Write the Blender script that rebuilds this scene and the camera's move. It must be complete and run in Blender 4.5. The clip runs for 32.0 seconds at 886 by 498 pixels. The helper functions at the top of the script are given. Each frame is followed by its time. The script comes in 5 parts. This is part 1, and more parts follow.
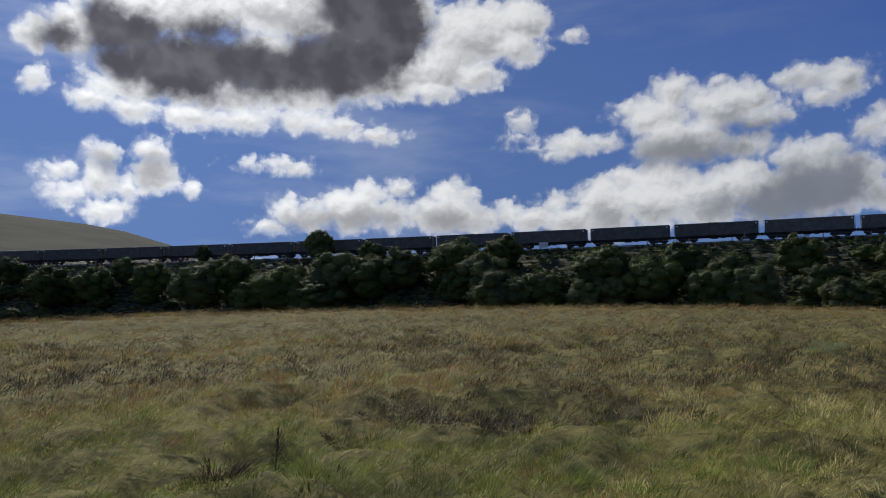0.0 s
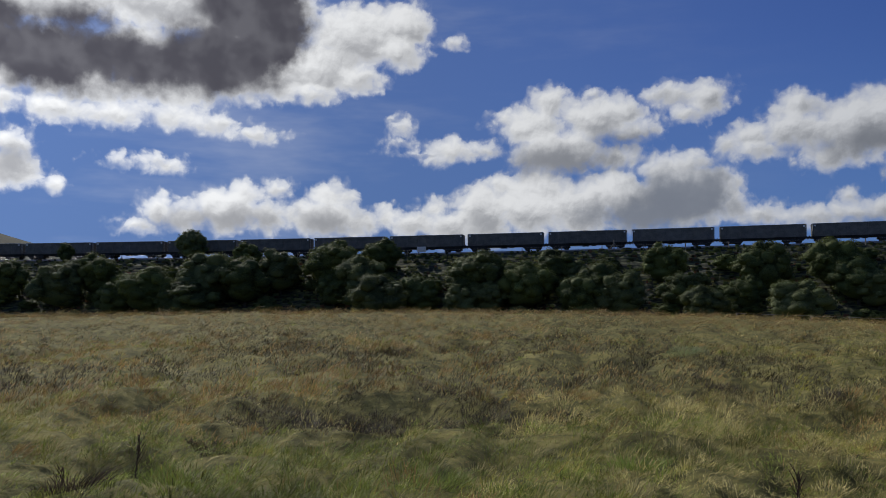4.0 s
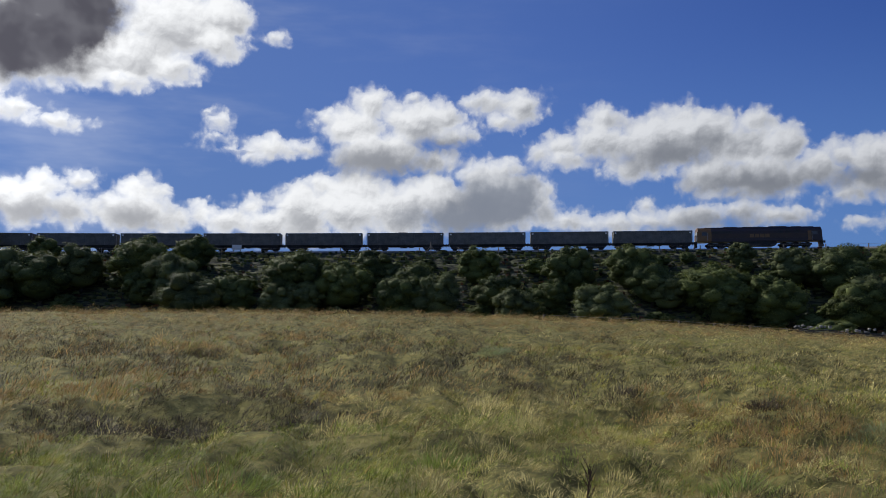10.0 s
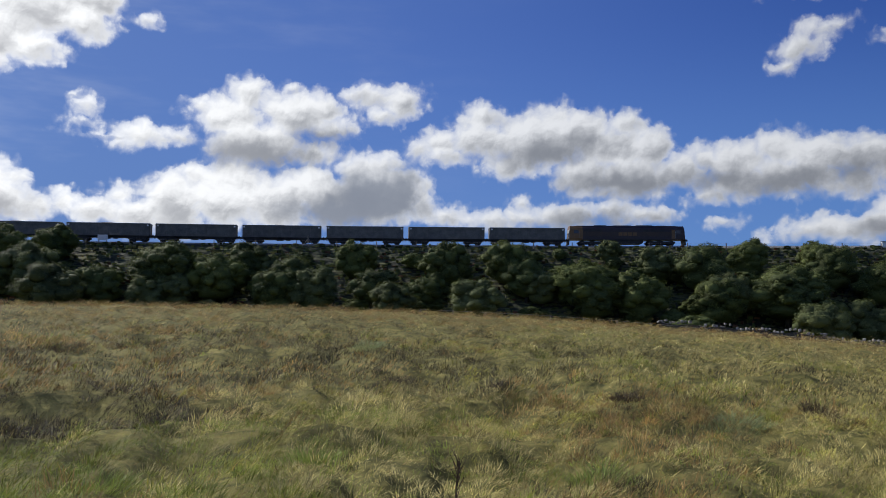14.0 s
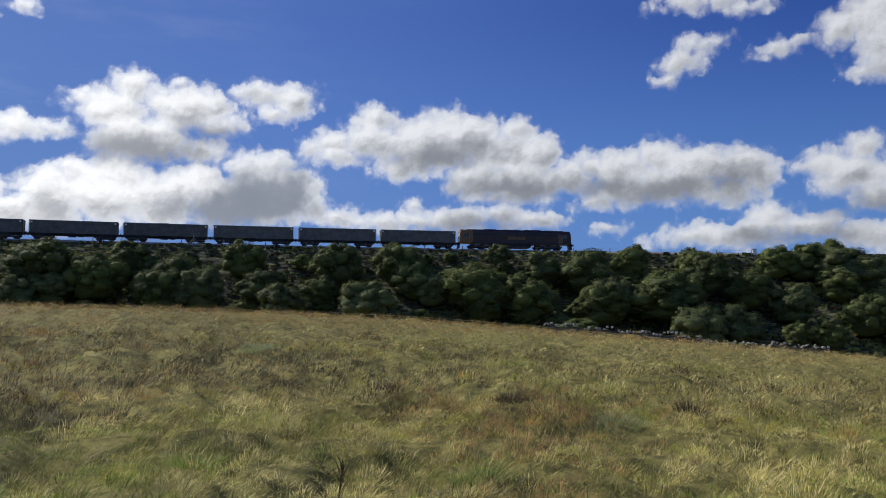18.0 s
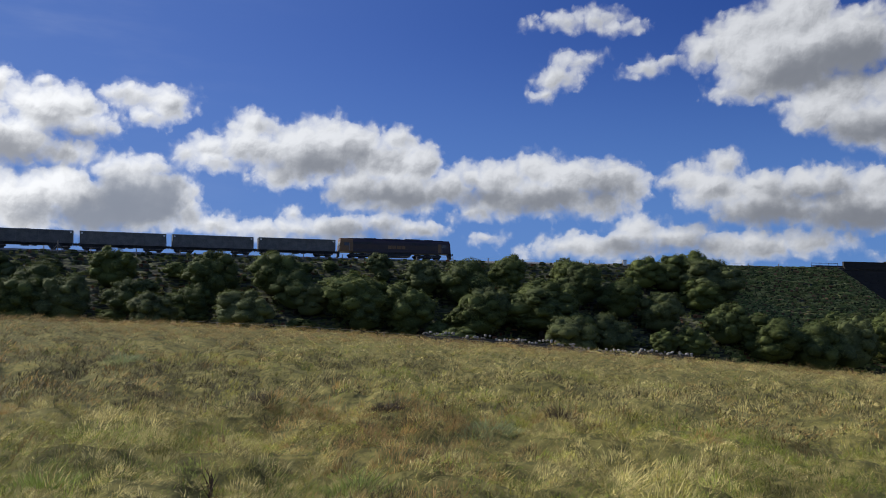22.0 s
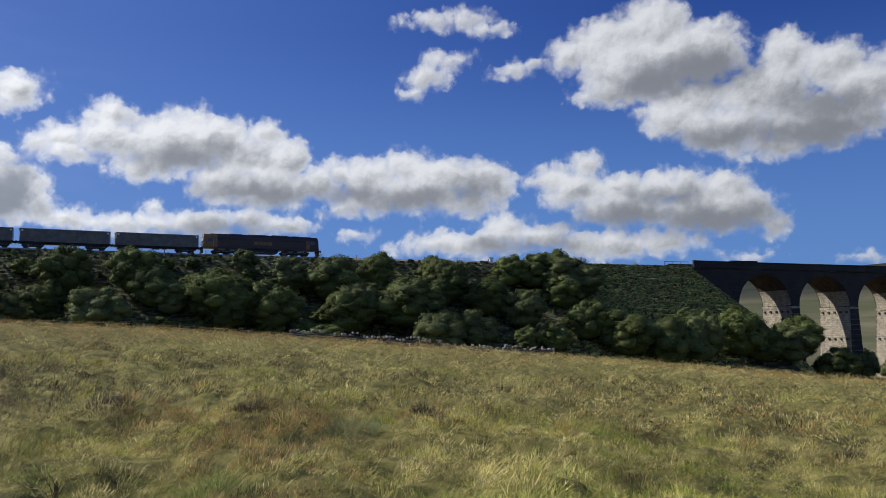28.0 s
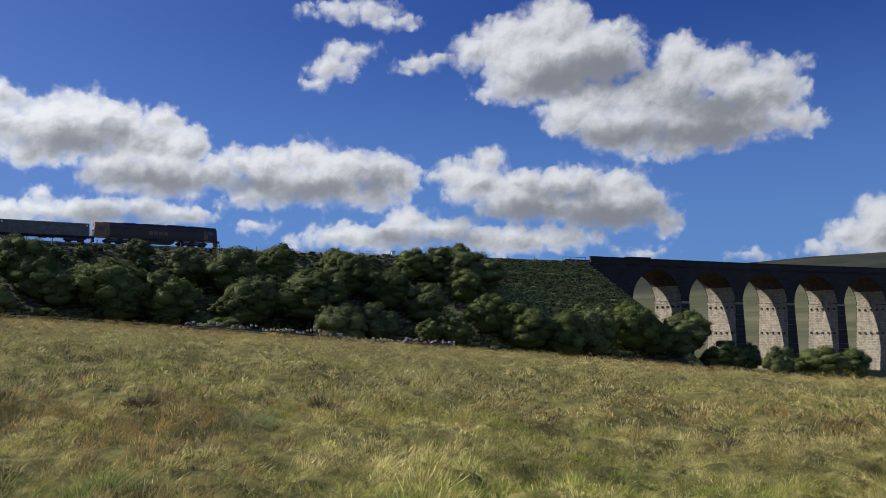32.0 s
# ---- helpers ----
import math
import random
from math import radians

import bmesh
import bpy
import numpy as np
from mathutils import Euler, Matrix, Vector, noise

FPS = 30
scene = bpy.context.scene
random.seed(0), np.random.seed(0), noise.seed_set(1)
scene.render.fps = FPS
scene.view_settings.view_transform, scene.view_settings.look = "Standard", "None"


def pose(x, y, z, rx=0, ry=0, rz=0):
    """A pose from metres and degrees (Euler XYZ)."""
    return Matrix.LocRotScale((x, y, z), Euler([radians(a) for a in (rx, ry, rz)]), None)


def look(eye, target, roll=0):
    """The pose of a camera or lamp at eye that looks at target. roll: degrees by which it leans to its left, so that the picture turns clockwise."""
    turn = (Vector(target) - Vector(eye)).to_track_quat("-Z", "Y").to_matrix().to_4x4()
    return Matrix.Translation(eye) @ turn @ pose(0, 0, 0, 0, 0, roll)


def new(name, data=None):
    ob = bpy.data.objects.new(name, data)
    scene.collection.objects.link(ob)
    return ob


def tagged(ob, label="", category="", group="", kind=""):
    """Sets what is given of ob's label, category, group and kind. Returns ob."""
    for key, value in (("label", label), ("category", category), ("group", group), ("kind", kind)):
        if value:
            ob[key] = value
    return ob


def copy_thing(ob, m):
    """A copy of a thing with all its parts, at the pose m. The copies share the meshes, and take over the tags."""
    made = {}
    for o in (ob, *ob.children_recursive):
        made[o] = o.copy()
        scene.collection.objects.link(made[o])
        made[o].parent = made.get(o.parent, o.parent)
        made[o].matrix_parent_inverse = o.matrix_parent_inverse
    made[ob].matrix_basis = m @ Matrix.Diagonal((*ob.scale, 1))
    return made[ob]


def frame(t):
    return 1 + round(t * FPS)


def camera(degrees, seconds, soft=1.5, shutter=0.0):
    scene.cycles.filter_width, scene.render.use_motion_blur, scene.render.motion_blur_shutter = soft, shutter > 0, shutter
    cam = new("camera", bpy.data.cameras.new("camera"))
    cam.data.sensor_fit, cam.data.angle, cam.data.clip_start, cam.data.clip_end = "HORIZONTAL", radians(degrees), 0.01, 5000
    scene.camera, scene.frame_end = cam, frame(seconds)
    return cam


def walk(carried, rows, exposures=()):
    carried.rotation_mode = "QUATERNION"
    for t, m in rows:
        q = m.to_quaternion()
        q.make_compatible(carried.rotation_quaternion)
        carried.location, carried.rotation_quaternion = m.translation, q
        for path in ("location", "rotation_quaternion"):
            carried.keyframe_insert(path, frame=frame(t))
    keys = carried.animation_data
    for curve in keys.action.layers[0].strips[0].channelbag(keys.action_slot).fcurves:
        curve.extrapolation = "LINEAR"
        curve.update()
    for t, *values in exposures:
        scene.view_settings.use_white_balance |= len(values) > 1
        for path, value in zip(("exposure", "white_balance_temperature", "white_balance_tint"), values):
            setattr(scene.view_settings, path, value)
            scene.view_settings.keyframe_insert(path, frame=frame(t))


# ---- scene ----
cam = camera(54.56, 32.0, soft=0.5)
# seconds, turn, tilt, lean (degrees); the camera is held at arm's length and swung round the one who stands there
ROWS = [
    (0.0, 0.03, 5.17, 0.56), (0.5, -0.88, 5.19, 0.51), (1.0, -1.65, 5.06, 0.40), (1.5, -2.49, 5.03, 0.53), (2.0, -3.47, 5.01, 0.47), (2.5, -4.58, 4.97, 0.38),
    (3.0, -5.86, 5.08, 0.34), (3.5, -7.08, 5.26, 0.26), (5.5, -11.26, 5.53, 0.48), (6.0, -12.59, 5.54, 0.48), (6.5, -13.70, 5.49, 0.38), (7.0, -14.63, 5.66, 0.24),
    (7.5, -15.36, 5.60, 0.19), (8.0, -16.17, 5.44, 0.22), (8.5, -16.93, 5.37, 0.21), (9.0, -17.89, 5.34, 0.27), (9.5, -19.04, 5.33, 0.20), (10.0, -20.23, 5.36, 0.16),
    (10.5, -21.45, 5.46, 0.11), (11.0, -22.57, 5.48, 0.18), (11.5, -23.60, 5.22, 0.19), (12.0, -24.44, 5.00, 0.20), (12.5, -25.33, 4.90, 0.32), (13.0, -26.39, 4.89, 0.31),
    (13.5, -27.29, 4.89, 0.13), (14.0, -28.38, 4.96, 0.04), (14.5, -29.55, 5.02, 0.00), (16.5, -33.37, 5.50, -0.43), (17.0, -34.20, 5.41, -0.19), (17.5, -34.89, 5.28, -0.19),
    (18.0, -35.66, 5.11, -0.12), (18.5, -36.51, 5.07, -0.01), (19.0, -37.37, 4.91, -0.09), (19.5, -38.43, 4.86, -0.04), (20.0, -39.48, 5.09, 0.14), (20.5, -40.63, 5.38, 0.13),
    (21.0, -41.67, 5.48, 0.13), (21.5, -42.65, 5.55, 0.15), (22.0, -43.64, 5.71, 0.16), (22.5, -44.50, 5.70, 0.19), (23.0, -45.38, 5.74, 0.30), (23.5, -46.15, 5.74, 0.60),
    (24.0, -46.70, 5.70, 0.61), (24.5, -47.41, 5.79, 0.59), (25.0, -48.28, 5.77, 0.54), (25.5, -49.05, 5.73, 0.48), (27.5, -51.76, 5.60, 0.56), (28.0, -52.36, 5.46, 0.61),
    (28.5, -53.03, 5.36, 0.54), (29.0, -53.73, 5.38, 0.52), (29.5, -54.59, 5.30, 0.43), (30.0, -55.43, 5.26, 0.39), (30.5, -56.07, 5.32, 0.43), (31.0, -56.91, 5.38, 0.46),
    (31.5, -57.96, 5.24, 0.51), (32.0, -58.90, 4.95, 0.41),
]
ARM = 0.3
EYE = 1.6
walk(cam, [(t, pose(-ARM * math.sin(radians(turn)), ARM * (math.cos(radians(turn)) - 1), EYE, 90 + tilt, lean, turn)) for t, turn, tilt, lean in ROWS],
     exposures=[(0.0, -0.44), (6.0, -0.35), (13.0, 0.04), (23.0, 0.1), (32.0, 0.16)])

# ---- world, sun ----
SUN_AZ, SUN_EL = -20.0, 38.0
CLOUD_A = [(-18.0, 20.2, 6.0, 2.0), (-10.0, 21.0, 6.0, 2.4), (-3.5, 20.6, 3.5, 2.1), (-25.9, 17.7, 1.2, 1.2), (-23.7, 18.2, 2.0, 1.6), (-20.9, 18.7, 2.7, 2.0), (-22.6, 14.1, 1.4, 0.8), (-20.1, 13.8, 1.8, 0.8), (-16.6, 13.6, 2.2, 0.9), (-13.2, 13.5, 2.1, 0.9), (-9.5, 13.6, 1.9, 0.9), (-6.9, 13.3, 2.3, 0.6), (-4.5, 12.7, 1.8, 0.6)]
CLOUD_B = [(-16.9, 16.5, 6.0, 2.1), (-9.9, 16.9, 6.3, 2.2), (-4.6, 18.9, 4.2, 3.0), (-20.3, 15.2, 2.9, 1.2), (-15.4, 15.1, 4.5, 1.3), (-10.3, 15.3, 4.8, 1.3), (-5.8, 16.0, 3.6, 1.4), (-2.5, 16.4, 3.3, 1.5), (0.2, 17.1, 2.9, 1.9), (2.7, 19.2, 3.7, 2.1), (5.6, 19.8, 2.0, 1.7), (5.2, 18.2, 2.0, 1.1), (2.7, 16.5, 1.8, 0.9), (-0.6, 15.5, 2.1, 0.7)]
CLOUD_C = [(-25.8, 15.2, 0.8, 0.7), (-21.9, 10.8, 1.1, 0.9), (-21.9, 9.3, 1.1, 1.4), (-24.3, 9.8, 1.2, 0.5), (-23.8, 8.3, 1.4, 0.8), (-21.6, 7.4, 1.5, 0.9), (-20.3, 8.8, 0.7, 0.8), (-18.9, 11.2, 1.2, 1.0), (-18.7, 9.7, 1.5, 1.3), (-16.6, 8.9, 0.8, 0.6), (-13.0, 10.6, 1.1, 0.4), (-10.1, 10.5, 1.3, 0.6), (-10.6, 10.8, 0.7, 0.4)]
CLOUD_D = [(8.9, 18.8, 0.7, 0.4), (5.5, 13.4, 0.8, 0.7), (5.3, 12.5, 0.8, 0.3), (4.7, 14.1, 0.5, 0.3), (6.6, 11.7, 0.6, 0.1)]
CLOUD_E = [(-11.7, 6.6, 1.5, 0.5), (-10.4, 7.7, 1.3, 1.0), (-8.4, 7.3, 2.2, 1.0), (-5.0, 8.7, 1.6, 1.0), (-6.2, 7.8, 2.3, 1.6), (-2.9, 9.4, 1.1, 0.6), (-3.5, 7.5, 1.5, 1.2), (-1.4, 7.2, 1.1, 0.7), (0.7, 8.7, 1.7, 1.1), (0.3, 7.5, 2.5, 1.4), (2.5, 7.1, 1.5, 1.0), (4.6, 7.6, 1.3, 0.8), (6.1, 7.1, 1.9, 1.0), (7.6, 7.9, 1.3, 0.9), (8.7, 6.9, 2.2, 1.3), (10.4, 8.1, 1.5, 0.7), (11.0, 6.9, 2.3, 1.4)]
CLOUD_F = [(12.5, 9.4, 2.0, 0.9), (11.0, 8.1, 2.3, 1.6), (14.4, 8.8, 2.7, 1.9), (14.0, 7.6, 3.0, 1.5), (17.4, 7.9, 2.7, 1.8), (19.7, 8.8, 2.3, 1.7), (8.9, 11.9, 1.8, 0.8), (7.7, 11.3, 1.0, 0.4), (11.1, 12.0, 1.2, 0.4), (12.6, 13.8, 1.2, 0.6), (15.5, 14.8, 1.5, 1.2), (14.4, 13.3, 2.4, 1.5), (18.6, 13.8, 2.7, 1.5), (20.3, 14.1, 1.5, 1.1), (21.1, 12.8, 1.6, 0.9), (15.9, 11.7, 3.4, 1.6), (19.3, 11.2, 2.2, 0.9), (18.2, 15.3, 0.5, 0.3)]
CLOUD_P = [(25.2, 10.7, 1.0, 0.7), (23.8, 10.3, 2.3, 1.0), (22.5, 10.1, 1.1, 0.9), (21.6, 8.0, 3.0, 1.7), (24.2, 8.5, 3.5, 2.2), (27.4, 9.2, 0.6, 0.7), (27.1, 7.9, 1.2, 1.1), (24.3, 14.9, 2.7, 0.8), (25.8, 14.6, 1.4, 1.2), (24.5, 13.8, 1.5, 0.6), (22.2, 15.0, 1.1, 0.5), (29.0, 7.1, 1.3, 0.7), (31.6, 6.8, 2.1, 0.7)]
CLOUD_H = [(26.8, 11.6, 1.0, 0.6), (28.3, 11.9, 1.8, 1.0), (28.7, 11.1, 1.9, 0.6), (31.1, 13.6, 1.6, 1.0), (30.8, 12.2, 2.7, 1.3), (33.0, 10.5, 2.1, 1.0), (36.0, 13.5, 1.8, 1.0), (35.0, 12.1, 3.9, 1.9), (37.6, 12.5, 2.0, 1.6), (40.4, 12.8, 1.5, 1.0), (39.8, 11.4, 3.0, 1.6), (42.2, 11.3, 1.6, 1.5), (38.0, 9.8, 2.4, 1.4), (41.1, 9.5, 3.0, 1.5), (44.1, 10.0, 1.4, 1.3), (39.3, 8.5, 2.3, 0.5)]
CLOUD_I = [(33.8, 7.8, 0.9, 0.5), (33.8, 7.0, 2.3, 0.6), (36.6, 7.1, 3.0, 0.9), (39.3, 7.4, 2.7, 0.7), (41.8, 7.0, 1.7, 0.7), (28.4, 7.1, 1.7, 0.6), (46.6, 6.4, 1.0, 0.4), (50.6, 5.6, 1.7, 0.5), (52.9, 5.9, 2.5, 0.9), (56.6, 6.8, 1.6, 1.0), (55.0, 5.7, 2.5, 1.0), (59.2, 6.0, 1.7, 0.9), (61.5, 5.6, 1.9, 0.8)]
CLOUD_G = [(45.5, 10.6, 1.3, 0.8), (47.4, 10.2, 2.3, 1.3), (50.1, 10.9, 1.8, 1.2), (56.1, 9.5, 1.3, 1.3), (55.0, 10.1, 2.2, 1.3), (52.4, 10.3, 2.8, 1.4), (47.4, 8.9, 3.0, 1.1), (50.5, 9.1, 4.4, 1.3), (54.2, 8.4, 2.2, 0.8), (45.9, 8.1, 1.9, 0.5)]
CLOUD_L = [(58.9, 9.8, 0.9, 0.5), (60.2, 9.9, 1.7, 1.0), (62.2, 10.6, 1.4, 1.0), (61.6, 9.2, 2.6, 1.3), (64.4, 8.9, 2.3, 1.3), (66.8, 9.2, 1.7, 1.1), (68.4, 9.2, 1.9, 1.0), (70.7, 8.9, 1.8, 1.2), (72.8, 7.5, 1.3, 1.3), (73.5, 6.4, 1.0, 0.8), (64.7, 7.8, 3.8, 1.2), (69.7, 7.5, 4.2, 1.5), (56.8, 6.8, 1.3, 0.9), (55.8, 6.2, 2.3, 0.7), (59.1, 6.1, 2.2, 1.0), (63.5, 5.5, 3.1, 1.0), (67.0, 5.5, 2.3, 0.8), (72.1, 4.5, 1.1, 0.3)]
CLOUD_J = [(54.0, 20.3, 2.0, 0.7), (51.5, 20.3, 1.6, 0.5), (56.0, 19.7, 1.0, 0.4), (52.7, 17.7, 1.5, 0.6), (51.4, 16.8, 1.5, 0.9), (53.8, 17.9, 0.7, 0.3), (50.4, 15.8, 0.7, 0.4), (57.1, 17.1, 1.3, 0.6), (59.0, 17.5, 1.0, 0.3)]
CLOUD_K = [(68.8, 14.5, 2.8, 1.4), (74.9, 16.7, 1.8, 1.6), (77.6, 15.8, 2.4, 1.4), (80.9, 15.5, 1.4, 0.8), (79.5, 14.2, 3.0, 1.6), (73.6, 14.7, 3.2, 1.8), (81.6, 12.3, 1.8, 0.8), (68.2, 13.5, 2.7, 1.4), (76.4, 12.6, 4.8, 1.7), (70.8, 12.5, 3.4, 1.4), (73.8, 11.2, 3.0, 0.8)]
CLOUD_N = [(66.7, 19.1, 2.7, 2.0), (61.1, 17.7, 1.3, 1.1), (63.5, 18.2, 2.7, 1.9), (70.8, 18.9, 0.9, 0.6), (69.5, 17.4, 3.3, 2.0), (65.7, 16.7, 4.0, 2.2), (63.2, 15.3, 1.8, 0.8)]
CLOUD_M = [(85.7, 6.2, 1.2, 1.3), (84.5, 5.3, 1.2, 1.0), (83.3, 4.4, 1.4, 0.5), (86.1, 4.8, 1.8, 1.3), (86.7, 5.7, 1.5, 1.7), (78.7, 4.1, 0.6, 0.2)]
# the thick dark heart of the cloud before the sun
CLOUD_HEART = [(-19.7, 17.3, 2.9, 2.3), (-21.7, 18.5, 1.7, 2.0), (-16.9, 16.5, 3.7, 2.0), (-11.8, 16.7, 5.5, 1.8), (-6.9, 17.4, 4.4, 2.4), (-3.5, 19.6, 3.0, 2.8), (-5.4, 20.6, 2.9, 2.6), (-15.1, 18.2, 2.2, 1.6), (-24.7, 17.5, 1.4, 1.0)]
# the grey bases of the heaped clouds, and the slate body of the tall shower cloud
CLOUD_BASE = [(69.8, 16.1, 3.1, 1.3), (66.8, 15.7, 2.6, 1.1), (75.7, 11.9, 4.8, 1.0), (77.1, 13.4, 2.7, 1.0), (70.8, 12.1, 2.9, 0.7), (65.1, 7.3, 4.5, 0.9), (69.9, 6.8, 4.3, 1.1), (67.4, 8.4, 2.6, 0.7), (50.4, 8.7, 3.8, 0.8), (46.7, 9.1, 2.2, 0.7), (54.2, 9.0, 1.9, 0.7), (34.9, 11.1, 2.7, 0.6), (39.9, 9.1, 4.2, 0.8), (38.0, 11.9, 1.5, 0.6), (22.0, 8.2, 2.8, 0.8), (58.6, 5.5, 2.9, 0.5), (16.3, 11.0, 3.4, 1.0), (20.5, 12.2, 1.7, 0.7), (-21.5, 10.3, 0.8, 0.9), (-18.7, 10.1, 1.0, 0.9), (-8.4, 7.0, 1.8, 0.6), (-5.0, 7.1, 2.1, 0.7), (37.6, 6.6, 3.4, 0.5), (0.1, 7.2, 1.7, 0.6)]
CLOUD_RAIN = [(24.0, 8.2, 2.9, 1.7), (21.9, 7.3, 3.4, 1.1), (25.5, 8.7, 1.3, 1.5), (23.5, 9.3, 1.9, 0.7)]
CLOUDS = CLOUD_E + CLOUD_I + CLOUD_F + CLOUD_P + CLOUD_A + CLOUD_B + CLOUD_C + CLOUD_D + CLOUD_H + CLOUD_G + CLOUD_L + CLOUD_J + CLOUD_K + CLOUD_N + CLOUD_M


class Nodes:
    """Short hand for node trees."""

    def __init__(self, tree):
        self.tree = tree

    def link(self, value, socket):
        if isinstance(value, bpy.types.NodeSocket):
            self.tree.links.new(value, socket)
        elif value is not None:
            socket.default_value = value

    def node(self, kind, out=0, inputs=(), **props):
        n = self.tree.nodes.new(kind)
        for key, value in props.items():
            setattr(n, key, value)
        for key, value in dict(inputs).items():
            self.link(value, n.inputs[key])
        return n.outputs[out] if out is not None else n

    def math(self, op, a, b=None, c=None, clamp=False):
        n = self.tree.nodes.new("ShaderNodeMath")
        n.operation, n.use_clamp = op, clamp
        for value, socket in zip((a, b, c), n.inputs):
            self.link(value, socket)
        return n.outputs[0]

    def vec(self, op, a, b=None, c=None, out=0):
        n = self.tree.nodes.new("ShaderNodeVectorMath")
        n.operation = op
        for value, socket in zip((a, b, c), n.inputs):
            self.link(value, socket)
        return n.outputs[out]

    def scale(self, a, s):
        n = self.tree.nodes.new("ShaderNodeVectorMath")
        n.operation = "SCALE"
        self.link(a, n.inputs[0])
        self.link(s, n.inputs["Scale"])
        return n.outputs[0]

    def step(self, value, low, high, to_low=0.0, to_high=1.0):
        n = self.tree.nodes.new("ShaderNodeMapRange")
        n.interpolation_type = "SMOOTHSTEP"
        for v, i in zip((value, low, high, to_low, to_high), (0, 1, 2, 3, 4)):
            self.link(v, n.inputs[i])
        return n.outputs[0]

    def mix(self, fac, a, b, blend="MIX"):
        n = self.tree.nodes.new("ShaderNodeMix")
        n.data_type, n.blend_type = "RGBA", blend
        self.link(fac, n.inputs[0])
        self.link(a, n.inputs[6])
        self.link(b, n.inputs[7])
        return n.outputs[2]

    def noise(self, vector, scale, detail=3.0, rough=0.55, out=0, dims="3D"):
        return self.node("ShaderNodeTexNoise", out, {"Vector": vector, "Scale": scale, "Detail": detail, "Roughness": rough}, noise_dimensions=dims)


def make_world():
    world = bpy.data.worlds.new("daylight")
    scene.world = world
    world.use_nodes = True
    N = Nodes(world.node_tree)
    world.node_tree.nodes.clear()
    sky = N.node("ShaderNodeTexSky", sky_type="NISHITA", sun_disc=False, sun_elevation=radians(SUN_EL), sun_rotation=radians(SUN_AZ),
                 altitude=300.0, air_density=1.0, dust_density=0.4, ozone_density=2.5)
    blue = N.vec("MULTIPLY", sky, SKY_TINT)
    ray = N.node("ShaderNodeTexCoord", "Generated")
    xyz = N.node("ShaderNodeSeparateXYZ", None, {0: ray})
    az = N.math("MULTIPLY", N.math("ARCTAN2", xyz.outputs[0], xyz.outputs[1]), 180 / math.pi)
    el = N.math("MULTIPLY", N.math("ARCSINE", xyz.outputs[2]), 180 / math.pi)
    flat = N.node("ShaderNodeCombineXYZ", 0, {0: az, 1: el})
    # the way towards the sun, in the same degrees
    to_sun = N.vec("NORMALIZE", N.vec("SUBTRACT", (SUN_AZ, SUN_EL, 0.0), flat))

    def billow(p):
        big = N.vec("SUBTRACT", N.noise(p, 0.45, 2.0, 0.5, "Color", "2D"), (0.5, 0.5, 0.0))
        fine = N.vec("SUBTRACT", N.noise(p, 1.5, 3.0, 0.5, "Color", "2D"), (0.5, 0.5, 0.0))
        moved = N.vec("MULTIPLY_ADD", big, (0.9, 0.7, 0.0), p)
        return N.vec("MULTIPLY_ADD", fine, (0.34, 0.3, 0.0), moved)

    def lumps(p, scale, detail):
        return N.node("ShaderNodeTexVoronoi", "Distance", {"Vector": p, "Scale": scale, "Detail": detail, "Roughness": 0.5, "Lacunarity": 2.2, "Smoothness": 0.35}, voronoi_dimensions="2D", feature="SMOOTH_F1", normalize=True)

    first = billow(flat)
    light = N.vec("NORMALIZE", N.vec("ADD", N.scale(to_sun, 0.6), (0.0, 0.8, 0.0)))
    speckle = N.noise(flat, 1.5, 4.0, 0.55, 0, "2D")
    # round heads, large and small, and their sides turned to the light
    knob, bud = lumps(first, 0.75, 1.0), lumps(first, 2.1, 1.0)
    shift = N.scale(light, 0.34)
    relief = N.math("SUBTRACT", lumps(N.vec("ADD", first, shift), 0.75, 1.0), knob)
    crisp = N.math("SUBTRACT", lumps(N.vec("ADD", first, N.scale(light, 0.1)), 2.1, 1.0), bud)
    broad = N.noise(first, 0.5, 2.0, 0.45, 0, "2D")
    grain = N.math("ADD", N.math("ADD", N.math("MULTIPLY_ADD", knob, 1.15, -0.37), N.math("MULTIPLY_ADD", bud, 0.35, -0.12)), N.math("MULTIPLY_ADD", speckle, 0.45, -0.22))
    veil = N.step(N.noise(N.vec("MULTIPLY", flat, (0.045, 0.2, 1.0)), 1.0, 5.0, 0.6, 0, "2D"), 0.42, 0.8, 0.0, 0.22)
    haze = N.step(el, 21.0, 2.0, 0.0, 0.76)
    blue = N.mix(haze, blue, HAZE)
    blue = N.mix(N.step(az, 75.0, -15.0, 0.0, 0.85), blue, GLARE)
    blue = N.mix(N.math("MULTIPLY", veil, N.step(az, 40.0, -10.0)), blue, CLOUD_WHITE)
    # the sky dims away from the sun
    away = N.math("ADD", N.step(az, -20.0, 85.0, 1.1, 0.76), N.step(az, 8.0, -22.0, 0.0, 0.34))
    # clouds seen against the sun are dark in their depth
    against = N.step(az, 30.0, -6.0)
    grey = N.mix(against, CLOUD_GREY, CLOUD_THIN)
    white = N.mix(N.step(az, 42.0, 4.0), CLOUD_WHITE, CLOUD_BRIGHT)

    # one puff: a ball in degrees. It joins the outline so far, lies before the earlier ones, and turns one side to the light
    puff = bpy.data.node_groups.new("puff", "ShaderNodeTree")
